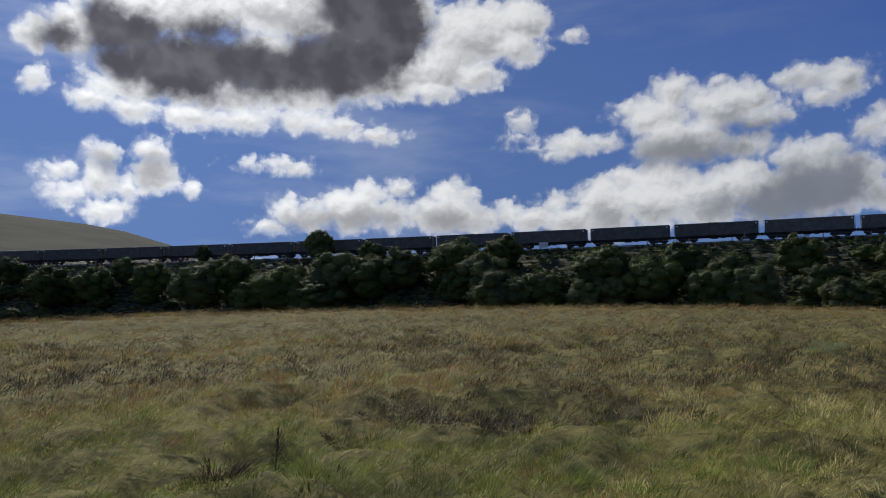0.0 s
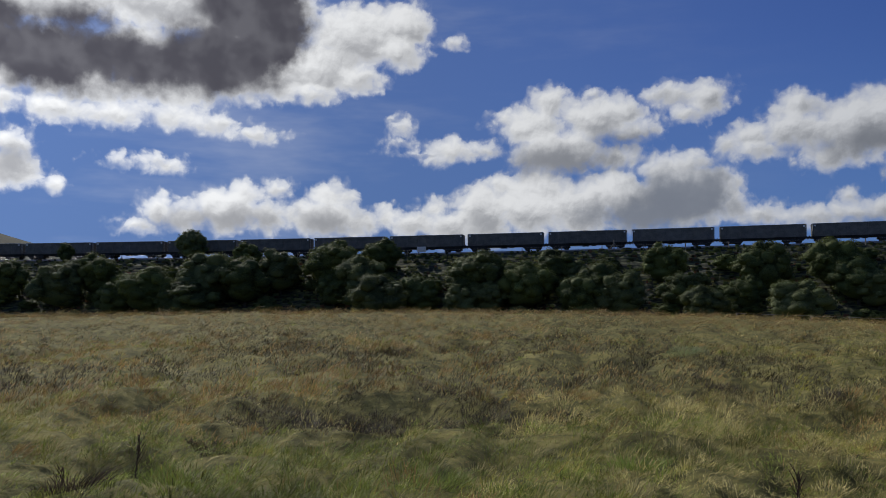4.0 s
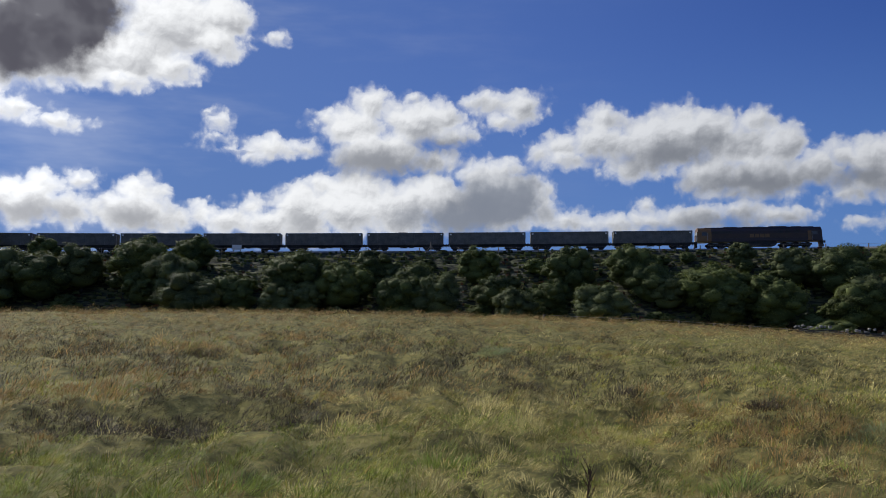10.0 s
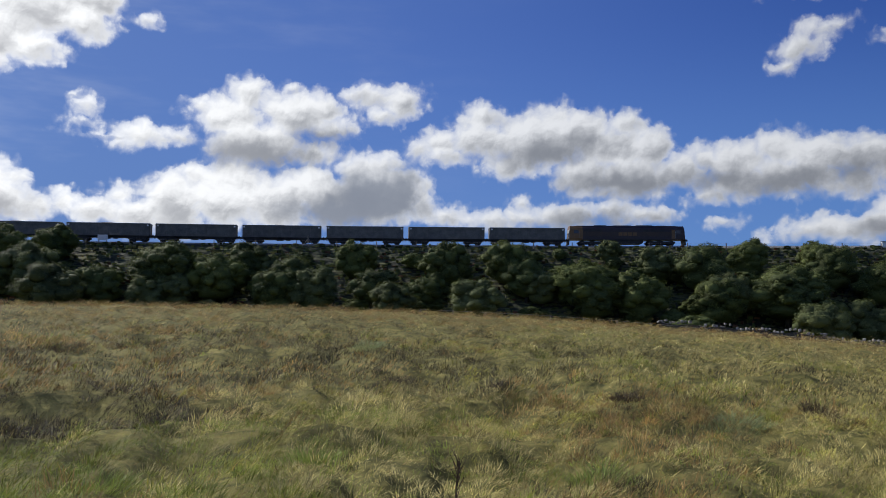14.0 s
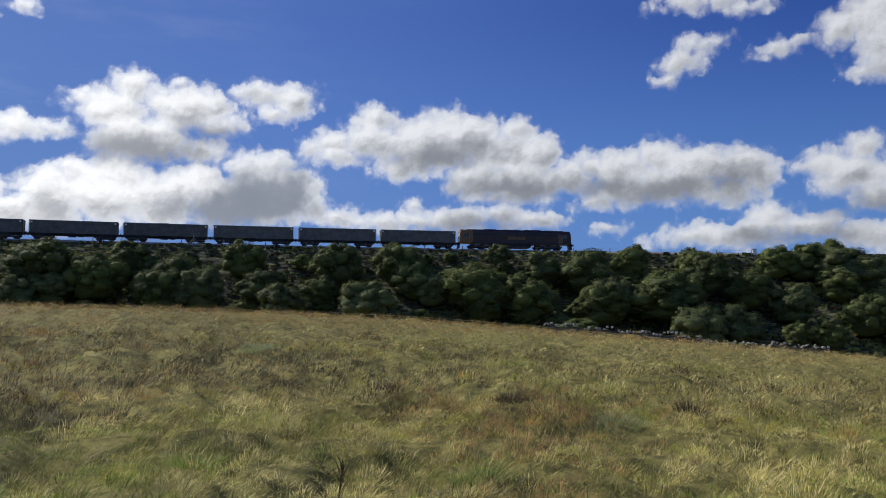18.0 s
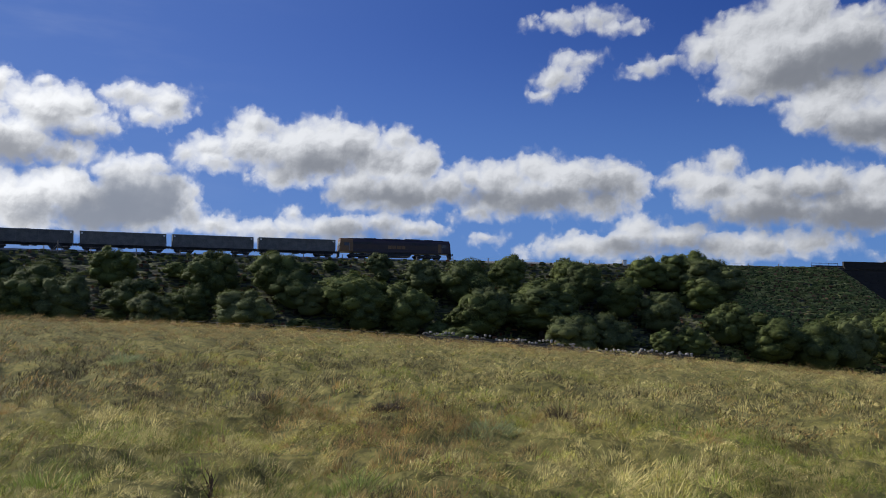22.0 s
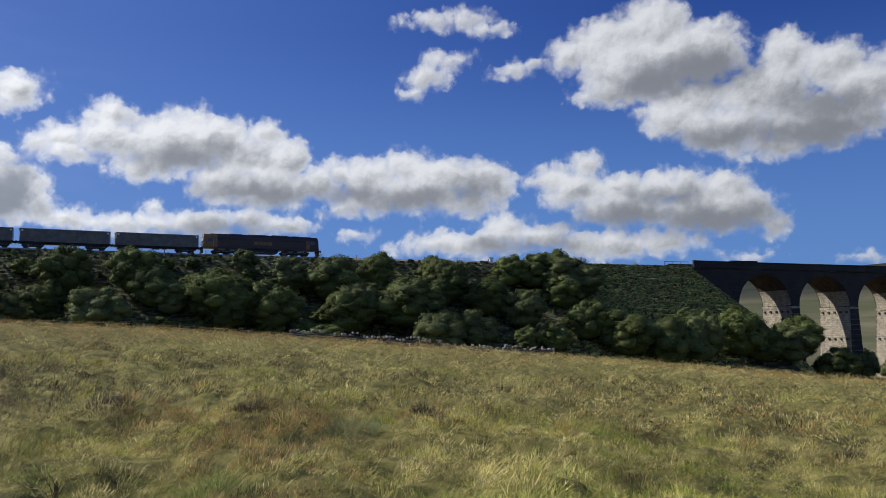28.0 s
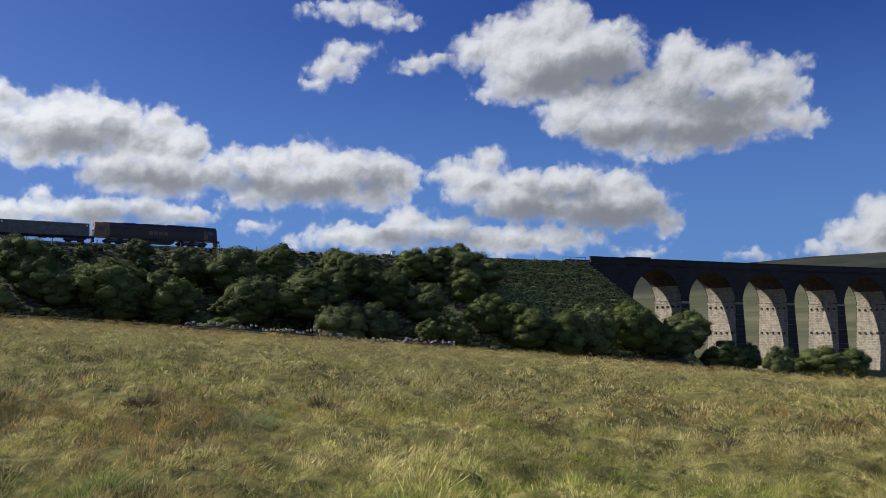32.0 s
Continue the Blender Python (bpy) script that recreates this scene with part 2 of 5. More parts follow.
    for name, kind in (("P", "NodeSocketVector"), ("Inv", "NodeSocketVector"), ("Off", "NodeSocketVector"), ("Small", "NodeSocketFloat"),
                       ("Best", "NodeSocketFloat"), ("Sun", "NodeSocketVector"), ("Face", "NodeSocketFloat")):
        puff.interface.new_socket(name, in_out="INPUT", socket_type=kind)
    for name in ("Best", "Face"):
        puff.interface.new_socket(name, in_out="OUTPUT", socket_type="NodeSocketFloat")
    G = Nodes(puff)
    gi = G.node("NodeGroupInput", None)
    q = G.vec("MULTIPLY_ADD", gi.outputs[0], gi.outputs[1], gi.outputs[2])
    r = G.vec("LENGTH", q, out=1)
    d = G.math("MULTIPLY_ADD", r, gi.outputs[3], G.math("MULTIPLY", gi.outputs[3], -1.0))
    turned = G.vec("DOT_PRODUCT", q, gi.outputs[5], out=1)
    inside = G.step(d, 0.2, G.math("MULTIPLY", gi.outputs[3], -0.6))
    face = G.math("MULTIPLY_ADD", inside, G.math("SUBTRACT", turned, gi.outputs[6]), gi.outputs[6])
    G.node("NodeGroupOutput", None, {0: G.math("SMOOTH_MIN", d, gi.outputs[4], 0.3), 1: face})

    def field(p, blobs):
        best, face = 9.0, 0.0
        for a, e, ra, re in blobs:
            n = N.tree.nodes.new("ShaderNodeGroup")
            n.node_tree = puff
            for i, value in enumerate((p, (1 / ra, 1 / re, 0.0), (-a / ra, -e / re, 0.0), min(ra, re), best, light, face)):
                N.link(value, n.inputs[i])
            best, face = n.outputs[0], n.outputs[1]
        return best, face

    def colour(d, lit, depths=()):
        edge = N.math("ADD", d, grain)
        side = N.math("ADD", N.math("ADD", N.math("MULTIPLY", relief, 0.8), N.math("MULTIPLY", crisp, 0.4)), N.math("ADD", lit, N.math("MULTIPLY_ADD", broad, 0.55, -0.27)))
        # firm heads where the light falls, frayed bases
        soft = N.step(side, 0.35, -0.5, 0.17, 0.5)
        cover = N.math("MULTIPLY", N.step(edge, soft, N.math("MULTIPLY", soft, -1.0)), N.step(edge, 0.3, -0.75, 0.42, 1.0))
        deep = N.step(edge, 0.15, -1.1)
        shade = N.math("MULTIPLY", N.step(side, 0.6, -0.6), N.math("MULTIPLY_ADD", deep, 0.72, 0.1))
        tone = N.mix(shade, white, grey)
        for heart, hue, firm in zip(depths, (grey, CLOUD_SLATE, N.mix(N.step(broad, 0.3, 0.75), CLOUD_DARK, CLOUD_MURK)), (0.92, 0.9, 1.0)):
            if heart is None:
                continue
            rough = N.math("ADD", N.math("ADD", heart, N.math("MULTIPLY_ADD", speckle, 0.6, -0.3)), N.math("MULTIPLY_ADD", broad, 0.8, -0.4))
            dark = N.math("MULTIPLY", N.step(rough, 0.75, -0.75), firm)
            tone = N.mix(dark, tone, hue)
        return N.scale(N.mix(cover, blue, tone), away)

    def open_sky():
        d = N.math("MULTIPLY_ADD", N.noise(first, 0.07, 2.0, 0.5, 0, "2D"), -9.0, 6.7)
        return N.node("ShaderNodeBackground", 0, {"Color": colour(d, 0.1)})

    shader = open_sky()
    edges = [-38, -18.5, -13, -8, -3.5, 1.5, 8.5, 17.5, 25, 34, 47, 54.5, 59.5, 67.5, 78, 96]
    for low, high in zip(edges[:-1], edges[1:]):
        near, *depths = [[b for b in blobs if b[0] + b[2] + 1.3 > low and b[0] - b[2] - 1.3 < high] for blobs in (CLOUDS, CLOUD_BASE, CLOUD_RAIN, CLOUD_HEART)]
        if not near:
            continue
        here = N.vec("ADD", first, (low * 1e-6, 0.0, 0.0))
        sector = N.node("ShaderNodeBackground", 0, {"Color": colour(*field(here, near), [field(here, b)[0] if b else None for b in depths])})
        inside = N.math("MULTIPLY", N.math("MULTIPLY", N.math("GREATER_THAN", az, low), N.math("LESS_THAN", az, high)),
                        N.math("MULTIPLY", N.math("LESS_THAN", el, 24.0), N.math("GREATER_THAN", el, -2.0)))
        shader = N.node("ShaderNodeMixShader", 0, {0: inside, 1: shader, 2: sector})
    N.node("ShaderNodeOutputWorld", None, {"Surface": shader})


SKY_TINT = (0.0215, 0.038, 0.09)
HAZE = (0.15, 0.32, 0.70, 1.0)
GLARE = (0.107, 0.183, 0.395, 1.0)
CLOUD_WHITE = (0.79, 0.815, 0.865, 1.0)
CLOUD_BRIGHT = (0.95, 0.965, 0.985, 1.0)
CLOUD_SLATE = (0.235, 0.265, 0.33, 1.0)
CLOUD_THIN = (0.36, 0.37, 0.40, 1.0)
CLOUD_GREY = (0.235, 0.255, 0.30, 1.0)
CLOUD_DARK = (0.083, 0.082, 0.102, 1.0)
CLOUD_MURK = (0.140, 0.140, 0.163, 1.0)
make_world()
sun = new("sun", bpy.data.lights.new("sun", "SUN"))
sun.data.energy, sun.data.angle, sun.data.color = 5.4, radians(0.6), (1.0, 0.95, 0.87)
way = Vector((math.sin(radians(SUN_AZ)) * math.cos(radians(SUN_EL)), math.cos(radians(SUN_AZ)) * math.cos(radians(SUN_EL)), math.sin(radians(SUN_EL))))
sun.matrix_world = look(way * 300, (0, 0, 0))

# ---- materials ----
def material(name, dark, light, scale=4.0, rough=0.85, bump=0.3, fine=8.0, metal=0.0, per_object=0.0, coord="Object", detail=5.0):
    m = bpy.data.materials.new(name)
    m.use_nodes = True
    N = Nodes(m.node_tree)
    bsdf = m.node_tree.nodes["Principled BSDF"]
    place = N.node("ShaderNodeTexCoord", coord)
    broad = N.noise(place, scale, detail, 0.6)
    grain = N.noise(place, scale * fine, 4.0, 0.6)
    fac = N.math("ADD", N.math("MULTIPLY", broad, 0.65), N.math("MULTIPLY", grain, 0.35))
    col = N.mix(N.step(fac, 0.33, 0.67), (*dark, 1.0), (*light, 1.0))
    if per_object:
        rnd = N.node("ShaderNodeObjectInfo", "Random")
        col = N.mix(1.0, col, N.node("ShaderNodeCombineXYZ", 0, {i: N.math("MULTIPLY_ADD", rnd, per_object, 1 - per_object / 2) for i in range(3)}), "MULTIPLY")
    N.link(col, bsdf.inputs["Base Color"])
    bsdf.inputs["Roughness"].default_value = rough
    bsdf.inputs["Metallic"].default_value = metal
    if bump:
        N.link(N.node("ShaderNodeBump", 0, {"Strength": bump, "Distance": 0.05, "Height": fac}), bsdf.inputs["Normal"])
    return m


def stone_material(name, light, mid, mortar):
    """Coursed rubble: uneven blocks, dark joints, streaks of soot."""
    m = bpy.data.materials.new(name)
    m.use_nodes = True
    N = Nodes(m.node_tree)
    bsdf = m.node_tree.nodes["Principled BSDF"]
    xyz = N.node("ShaderNodeSeparateXYZ", None, {0: N.node("ShaderNodeTexCoord", "Object")})
    across = N.math("ADD", N.math("MULTIPLY", xyz.outputs[0], 0.35), N.math("MULTIPLY", xyz.outputs[1], 1.1))
    flat = N.node("ShaderNodeCombineXYZ", 0, {0: across, 1: xyz.outputs[2]})
    jog = N.vec("MULTIPLY_ADD", N.vec("SUBTRACT", N.noise(flat, 0.9, 2.0, 0.5, "Color", "2D"), (0.5, 0.5, 0.5)), (0.6, 0.4, 0.0), flat)
    brick = N.node("ShaderNodeTexBrick", None, {"Vector": jog, "Color1": (*light, 1.0), "Color2": (*mid, 1.0), "Mortar": (*mortar, 1.0), "Scale": 1.0,
                   "Mortar Size": 0.03, "Mortar Smooth": 0.6, "Bias": -0.1, "Brick Width": 0.95, "Row Height": 0.44}, offset=0.5)
    soot = N.step(N.noise(N.vec("MULTIPLY", flat, (0.9, 0.16, 1.0)), 0.7, 4.0, 0.6), 0.45, 0.75)
    grain = N.noise(flat, 5.0, 4.0, 0.65)
    col = N.mix(N.math("MULTIPLY", soot, 0.75), brick.outputs["Color"], (0.045, 0.04, 0.034, 1.0))
    col = N.mix(N.math("MULTIPLY", N.step(grain, 0.35, 0.7), 0.25), col, (*[c * 1.25 for c in light], 1.0))
    N.link(col, bsdf.inputs["Base Color"])
    bsdf.inputs["Roughness"].default_value = 0.93
    high = N.math("MULTIPLY_ADD", brick.outputs["Fac"], -1.0, grain)
    N.link(N.node("ShaderNodeBump", 0, {"Strength": 0.8, "Distance": 0.12, "Height": high}), bsdf.inputs["Normal"])
    return m


def leaf_material(name, dark, light):
    """Leaves: some light passes through them, and each spray has its own green."""
    m = bpy.data.materials.new(name)
    m.use_nodes = True
    N = Nodes(m.node_tree)
    m.node_tree.nodes.clear()
    rnd = N.node("ShaderNodeNewGeometry", "Random Per Island")
    tree = N.node("ShaderNodeObjectInfo", "Random")
    patch = N.noise(N.node("ShaderNodeTexCoord", "Object"), 2.2, 2.0)
    fac = N.math("ADD", N.math("MULTIPLY", rnd, 0.55), N.math("MULTIPLY", N.math("ADD", patch, tree), 0.28), clamp=True)
    col = N.mix(fac, (*dark, 1.0), (*light, 1.0))
    face = N.node("ShaderNodeBsdfPrincipled", 0, {"Base Color": col, "Roughness": 0.75, "Specular IOR Level": 0.12})
    thru = N.node("ShaderNodeBsdfTranslucent", 0, {"Color": N.mix(1.0, col, (1.5, 1.6, 0.7, 1.0), "MULTIPLY")})
    N.node("ShaderNodeOutputMaterial", None, {"Surface": N.node("ShaderNodeMixShader", 0, {0: 0.12, 1: face, 2: thru})})
    return m


def blade_material(name):
    """Grass: the colour of each blade lies on the mesh."""
    m = bpy.data.materials.new(name)
    m.use_nodes = True
    N = Nodes(m.node_tree)
    m.node_tree.nodes.clear()
    col = N.node("ShaderNodeAttribute", "Color", attribute_name="blade_colour")
    face = N.node("ShaderNodeBsdfPrincipled", 0, {"Base Color": col, "Roughness": 0.65, "Specular IOR Level": 0.12})
    thru = N.node("ShaderNodeBsdfTranslucent", 0, {"Color": col})
    N.node("ShaderNodeOutputMaterial", None, {"Surface": N.node("ShaderNodeMixShader", 0, {0: 0.25, 1: face, 2: thru})})
    return m


def ground_material():
    """Pasture under the grass, and paler fells with walls of bracken and fields far off."""
    m = bpy.data.materials.new("moorland")
    m.use_nodes = True
    N = Nodes(m.node_tree)
    bsdf = m.node_tree.nodes["Principled BSDF"]
    place = N.node("ShaderNodeTexCoord", "Object")
    away = N.vec("LENGTH", place, out=1)
    near = N.mix(N.step(N.noise(place, 2.6, 6.0, 0.7), 0.36, 0.64), (0.075, 0.073, 0.025, 1.0), (0.20, 0.175, 0.058, 1.0))
    moor = N.mix(N.step(N.noise(place, 0.006, 5.0, 0.6), 0.38, 0.6), (0.022, 0.027, 0.018, 1.0), (0.040, 0.042, 0.030, 1.0))
    dark = N.step(N.noise(N.vec("MULTIPLY", place, (1.0, 1.0, 3.0)), 0.0022, 4.0, 0.6), 0.52, 0.62)
    moor = N.mix(N.math("MULTIPLY", dark, 0.55), moor, (0.03, 0.034, 0.02, 1.0))
    # paler grass and hay fields up the valley beyond the viaduct
    xyz = N.node("ShaderNodeSeparateXYZ", None, {0: place})
    hay = N.mix(N.step(N.noise(N.vec("MULTIPLY", place, (1.0, 1.0, 4.0)), 0.004, 5.0, 0.6), 0.38, 0.62), (0.075, 0.08, 0.038, 1.0), (0.15, 0.135, 0.08, 1.0))
    moor = N.mix(N.math("MULTIPLY", N.step(xyz.outputs[0], 190.0, 420.0), N.step(away, 1900.0, 1200.0)), moor, hay)
    N.link(N.mix(N.step(away, 120.0, 400.0), near, moor), bsdf.inputs["Base Color"])
    bsdf.inputs["Roughness"].default_value = 0.95
    bsdf.inputs["Specular IOR Level"].default_value = 0.08
    N.link(N.node("ShaderNodeBump", 0, {"Strength": 0.5, "Distance": 0.3, "Height": N.noise(place, 1.5, 6.0, 0.65)}), bsdf.inputs["Normal"])
    return m


def terraced_turf():
    """Steep sheep-trodden turf: dark, with narrow steps running along the slope, their shade painted as near-black
    streaks.
    """
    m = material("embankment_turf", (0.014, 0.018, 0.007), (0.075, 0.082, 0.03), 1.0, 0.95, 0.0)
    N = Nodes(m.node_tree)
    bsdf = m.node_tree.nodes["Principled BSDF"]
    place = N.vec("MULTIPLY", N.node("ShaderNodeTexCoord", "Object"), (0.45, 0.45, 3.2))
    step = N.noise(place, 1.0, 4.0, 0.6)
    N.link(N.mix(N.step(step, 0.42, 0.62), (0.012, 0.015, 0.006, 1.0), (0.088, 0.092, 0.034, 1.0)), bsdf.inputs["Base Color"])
    N.link(N.node("ShaderNodeBump", 0, {"Strength": 1.0, "Distance": 0.35, "Height": step}), bsdf.inputs["Normal"])
    return m


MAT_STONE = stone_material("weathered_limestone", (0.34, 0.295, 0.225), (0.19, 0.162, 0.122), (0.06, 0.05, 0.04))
# darker copy of the stone: shade of the sunless faces put into colour
MAT_SHADED_STONE = stone_material("shaded_stone", (0.027, 0.024, 0.021), (0.015, 0.013, 0.0115), (0.008, 0.007, 0.006))
# red brick, darkened to hold the shade under the arches
MAT_BRICK = material("red_brick_lining", (0.022, 0.014, 0.011), (0.085, 0.047, 0.034), 0.6, 0.95, 0.5, 10.0)
MAT_DARKSTONE = material("sooty_stone", (0.025, 0.023, 0.02), (0.075, 0.068, 0.058), 1.5, 0.95, 0.5)
MAT_BALLAST = material("ballast", (0.09, 0.085, 0.08), (0.24, 0.225, 0.20), 3.0, 0.95, 0.8)
MAT_WAGON = material("grey_wagon_paint", (0.085, 0.082, 0.072), (0.15, 0.142, 0.125), 0.9, 0.85, 0.1, per_object=0.25)
MAT_STEEL = material("worn_steel", (0.20, 0.20, 0.20), (0.42, 0.42, 0.41), 3.0, 0.4, 0.1, metal=0.6)
MAT_BLACK = material("sooty_black", (0.012, 0.012, 0.013), (0.035, 0.033, 0.03), 2.0, 0.7, 0.2)
MAT_LOCO = material("maroon_paint", (0.016, 0.008, 0.01), (0.028, 0.012, 0.014), 0.8, 0.4, 0.05)
MAT_GOLD = material("gold_paint", (0.12, 0.055, 0.014), (0.19, 0.095, 0.022), 1.5, 0.4, 0.05)
MAT_GOLDDULL = material("faded_gold_paint", (0.03, 0.015, 0.009), (0.05, 0.025, 0.012), 0.9, 0.5, 0.05)
MAT_ROOF = material("grey_roof_paint", (0.06, 0.06, 0.065), (0.12, 0.12, 0.125), 1.5, 0.6, 0.1)
MAT_WHITE = material("white_paint", (0.62, 0.62, 0.60), (0.75, 0.75, 0.73), 3.0, 0.6, 0.1)
MAT_WOOD = material("grey_fence_wood", (0.10, 0.085, 0.07), (0.22, 0.19, 0.16), 5.0, 0.9, 0.4)
MAT_BARK = material("bark", (0.03, 0.025, 0.018), (0.09, 0.075, 0.055), 6.0, 0.95, 0.6)
MAT_TURF = terraced_turf()
MAT_RUBBLE = material("pale_wall_stone", (0.09, 0.085, 0.075), (0.36, 0.34, 0.30), 2.0, 0.95, 0.5)
MAT_STALK = material("dead_stalk", (0.04, 0.022, 0.012), (0.10, 0.055, 0.03), 8.0, 0.9, 0.3)
MAT_SOIL = ground_material()
MAT_GRASS = blade_material("grass_blades")
MAT_GLASS = bpy.data.materials.new("cab_glass")
MAT_GLASS.use_nodes = True
MAT_GLASS.node_tree.nodes["Principled BSDF"].inputs["Base Color"].default_value = (0.02, 0.022, 0.025, 1.0)
MAT_GLASS.node_tree.nodes["Principled BSDF"].inputs["Roughness"].default_value = 0.05

# ---- the lie of the land ----
def smooth(t):
    t = np.clip(t, 0, 1)
    return t * t * (3 - 2 * t)


def value_noise(x, y, scale, seed):
    """Smooth noise from 0 to 1 over the plane."""
    rng = np.random.default_rng(seed)
    grid = rng.random((256, 256))
    u, v = x / scale + 1000.3, y / scale + 1000.7
    i, j = np.floor(u).astype(int), np.floor(v).astype(int)
    fu, fv = smooth(u - i), smooth(v - j)
    a, b = grid[i % 256, j % 256], grid[(i + 1) % 256, j % 256]
    c, d = grid[i % 256, (j + 1) % 256], grid[(i + 1) % 256, (j + 1) % 256]
    return (a * (1 - fu) + b * fu) * (1 - fv) + (c * (1 - fu) + d * fu) * fv


def layers(x, y, scale, seed):
    return 0.55 * value_noise(x, y, scale, seed) + 0.3 * value_noise(x, y, scale / 2.3, seed + 1) + 0.15 * value_noise(x, y, scale / 5.1, seed + 2)


CREST_AZ = [-60, -30, -27, -17, -3, 8, 18.7, 27, 34.5, 40, 45, 53, 60, 72, 81, 86, 100, 130]
CREST_EL = [0.0, 0.7, 0.8, 1.26, 1.48, 1.5, 1.34, 1.02, 0.62, 0.25, -0.18, -0.83, -1.4, -2.4, -3.15, -3.4, -3.8, -3.0]
FOOT_AZ = [-60, -30, 20, 35, 47, 60, 72, 80, 90, 130]
FOOT_Z = [2.5, 2.5, 2.0, 1.0, -1.5, -5.0, -8.5, -11.0, -12.0, -12.0]
RIDGE_AZ = [-100, -60, -40, -27.4, -22.7, -20.4, -17.7, -14, -10, -4, 60, 72, 79.4, 82, 86.3, 100, 140]
RIDGE_EL = [2.0, 5.5, 6.9, 6.76, 6.34, 5.96, 5.2, 4.3, 3.4, 2.0, 2.4, 3.2, 3.61, 3.8, 3.92, 4.6, 2.0]
BROW = 58.0


def hollow_at(x, y):
    """The two wet hollows, 1 in their middle."""
    return np.exp(-(((x - 1.0) / 2.1) ** 2 + ((y - 12.9) / 1.9) ** 2) ** 1.6) + np.exp(-(((x + 7.5) / 3.6) ** 2 + ((y - 18.9) / 2.4) ** 2) ** 1.6)


def ground_z(x, y):
    """Height of the land: a rising field with a brow, a shallow valley behind it, and the fells."""
    x, y = np.asarray(x, float), np.asarray(y, float)
    d, az = np.hypot(x, y) + 1e-6, np.degrees(np.arctan2(x, y))
    crest = EYE - 0.26 + BROW * np.tan(np.radians(np.interp(az, CREST_AZ, CREST_EL)))
    foot = np.interp(az, FOOT_AZ, FOOT_Z)
    field = crest * (d / BROW) ** 1.2
    beyond = crest + (foot - crest) * smooth((d - BROW) / 60) - 0.03 * np.maximum(0, np.minimum(d, 90) - BROW) * smooth((118 - d) / 25)
    z = np.where(d < BROW, field, beyond)
    ridge = EYE + 2690 * np.tan(np.radians(np.interp(az, RIDGE_AZ, RIDGE_EL)))
    far = np.clip((d - 330) / 2270, 0, 1) ** 1.7
    z = z * (1 - far) + ridge * far
    # the wet hollow and hummocks of the field
    near = smooth((70 - d) / 30)
    lumps = 0.13 * np.sin(x * 0.9 + 1.3 * np.sin(y * 0.5)) * np.sin(y * 0.8 + np.sin(x * 0.6)) + 0.08 * np.sin(x * 2.3 + y) * np.sin(y * 2.1 - x * 0.7)
    mounds = 0.25 * smooth((layers(x, y, 0.85, 41) - 0.3) / 0.42) - 0.17
    return z + near * (lumps + mounds - 0.2 * hollow_at(x, y))


# ---- the railway's line: an arc round a far centre ----
RAIL_Z, RADIUS, NEAREST, NEAR_AZ = 15.45, 752.6, 152.2, radians(22.3)
OUT = Vector((math.sin(NEAR_AZ), math.cos(NEAR_AZ), 0))
ALONG = Vector((math.cos(NEAR_AZ), -math.sin(NEAR_AZ), 0))
CENTRE = OUT * (NEAREST - RADIUS)


def rail_z(s):
    return RAIL_Z - 0.012 * max(0.0, s - 140)


def line(s, n, z=0.0):
    """The place s metres along the railway, n metres beyond its middle, z above the rails."""
    a = s / RADIUS
    p = CENTRE + (OUT * math.cos(a) + ALONG * math.sin(a)) * (RADIUS + n)
    p.z = rail_z(s) + z
    return p


def line_frame(s, n=0.0, z=0.0):
    """A pose on the railway: x along it, y away from the field, z up."""
    a = s / RADIUS
    y = OUT * math.cos(a) + ALONG * math.sin(a)
    x = ALONG * math.cos(a) - OUT * math.sin(a)
    m = Matrix((x, y, Vector((0, 0, 1)))).transposed().to_4x4()
    m.translation = line(s, n, z)
    return m


def mesh_from(name, verts, faces, mat, smooth_shade=True):
    me = bpy.data.meshes.new(name)
    me.from_pydata([tuple(v) for v in verts], [], [tuple(q) for q in faces])
    if smooth_shade:
        me.polygons.foreach_set("use_smooth", [True] * len(me.polygons))
    me.materials.append(mat)
    me.update()
    return me


def make_ground():
    azs = np.concatenate([np.arange(-180, -36, 4.0), np.arange(-36, 96, 0.4), np.arange(96, 180, 4.0)])
    ds = np.concatenate([[0.0], np.geomspace(1.0, 4400, 210)])
    A, D = np.meshgrid(np.radians(azs), ds)
    X, Y = D * np.sin(A), D * np.cos(A)
    Z = ground_z(X, Y)
    Z -= 0.1 * smooth((D - 3) / 2) * smooth((72 - D) / 8)
    n = len(azs)
    verts = np.stack([X.ravel(), Y.ravel(), Z.ravel()], 1)
    i, j = np.meshgrid(np.arange(len(ds) - 1), np.arange(n), indexing="ij")
    a, b = (i * n + j).ravel(), (i * n + (j + 1) % n).ravel()
    faces = np.stack([a, a + n, b + n, b], 1)
    ob = new("ground", mesh_from("ground", verts.tolist(), faces.tolist(), MAT_SOIL))
    return tagged(ob, "rough moorland pasture rising to a brow, with fells beyond", "ground", kind="structure")


ground = make_ground()


def box_bm(bm, m, lo, hi, taper=0.0):
    """An upright box from lo to hi under the pose m; taper draws the top in."""
    vs = []
    for x in (0, 1):
        for y in (0, 1):
            for z in (0, 1):
                px, py = (lo[0], hi[0])[x], (lo[1], hi[1])[y]
                if z:
                    px += taper * (1 - 2 * x)
                    py += taper * (1 - 2 * y)
                vs.append(bm.verts.new(m @ Vector((px, py, (lo[2], hi[2])[z]))))
    for q in ((0, 1, 3, 2), (4, 6, 7, 5), (0, 4, 5, 1), (2, 3, 7, 6), (0, 2, 6, 4), (1, 5, 7, 3)):
        bm.faces.new([vs[i] for i in q])


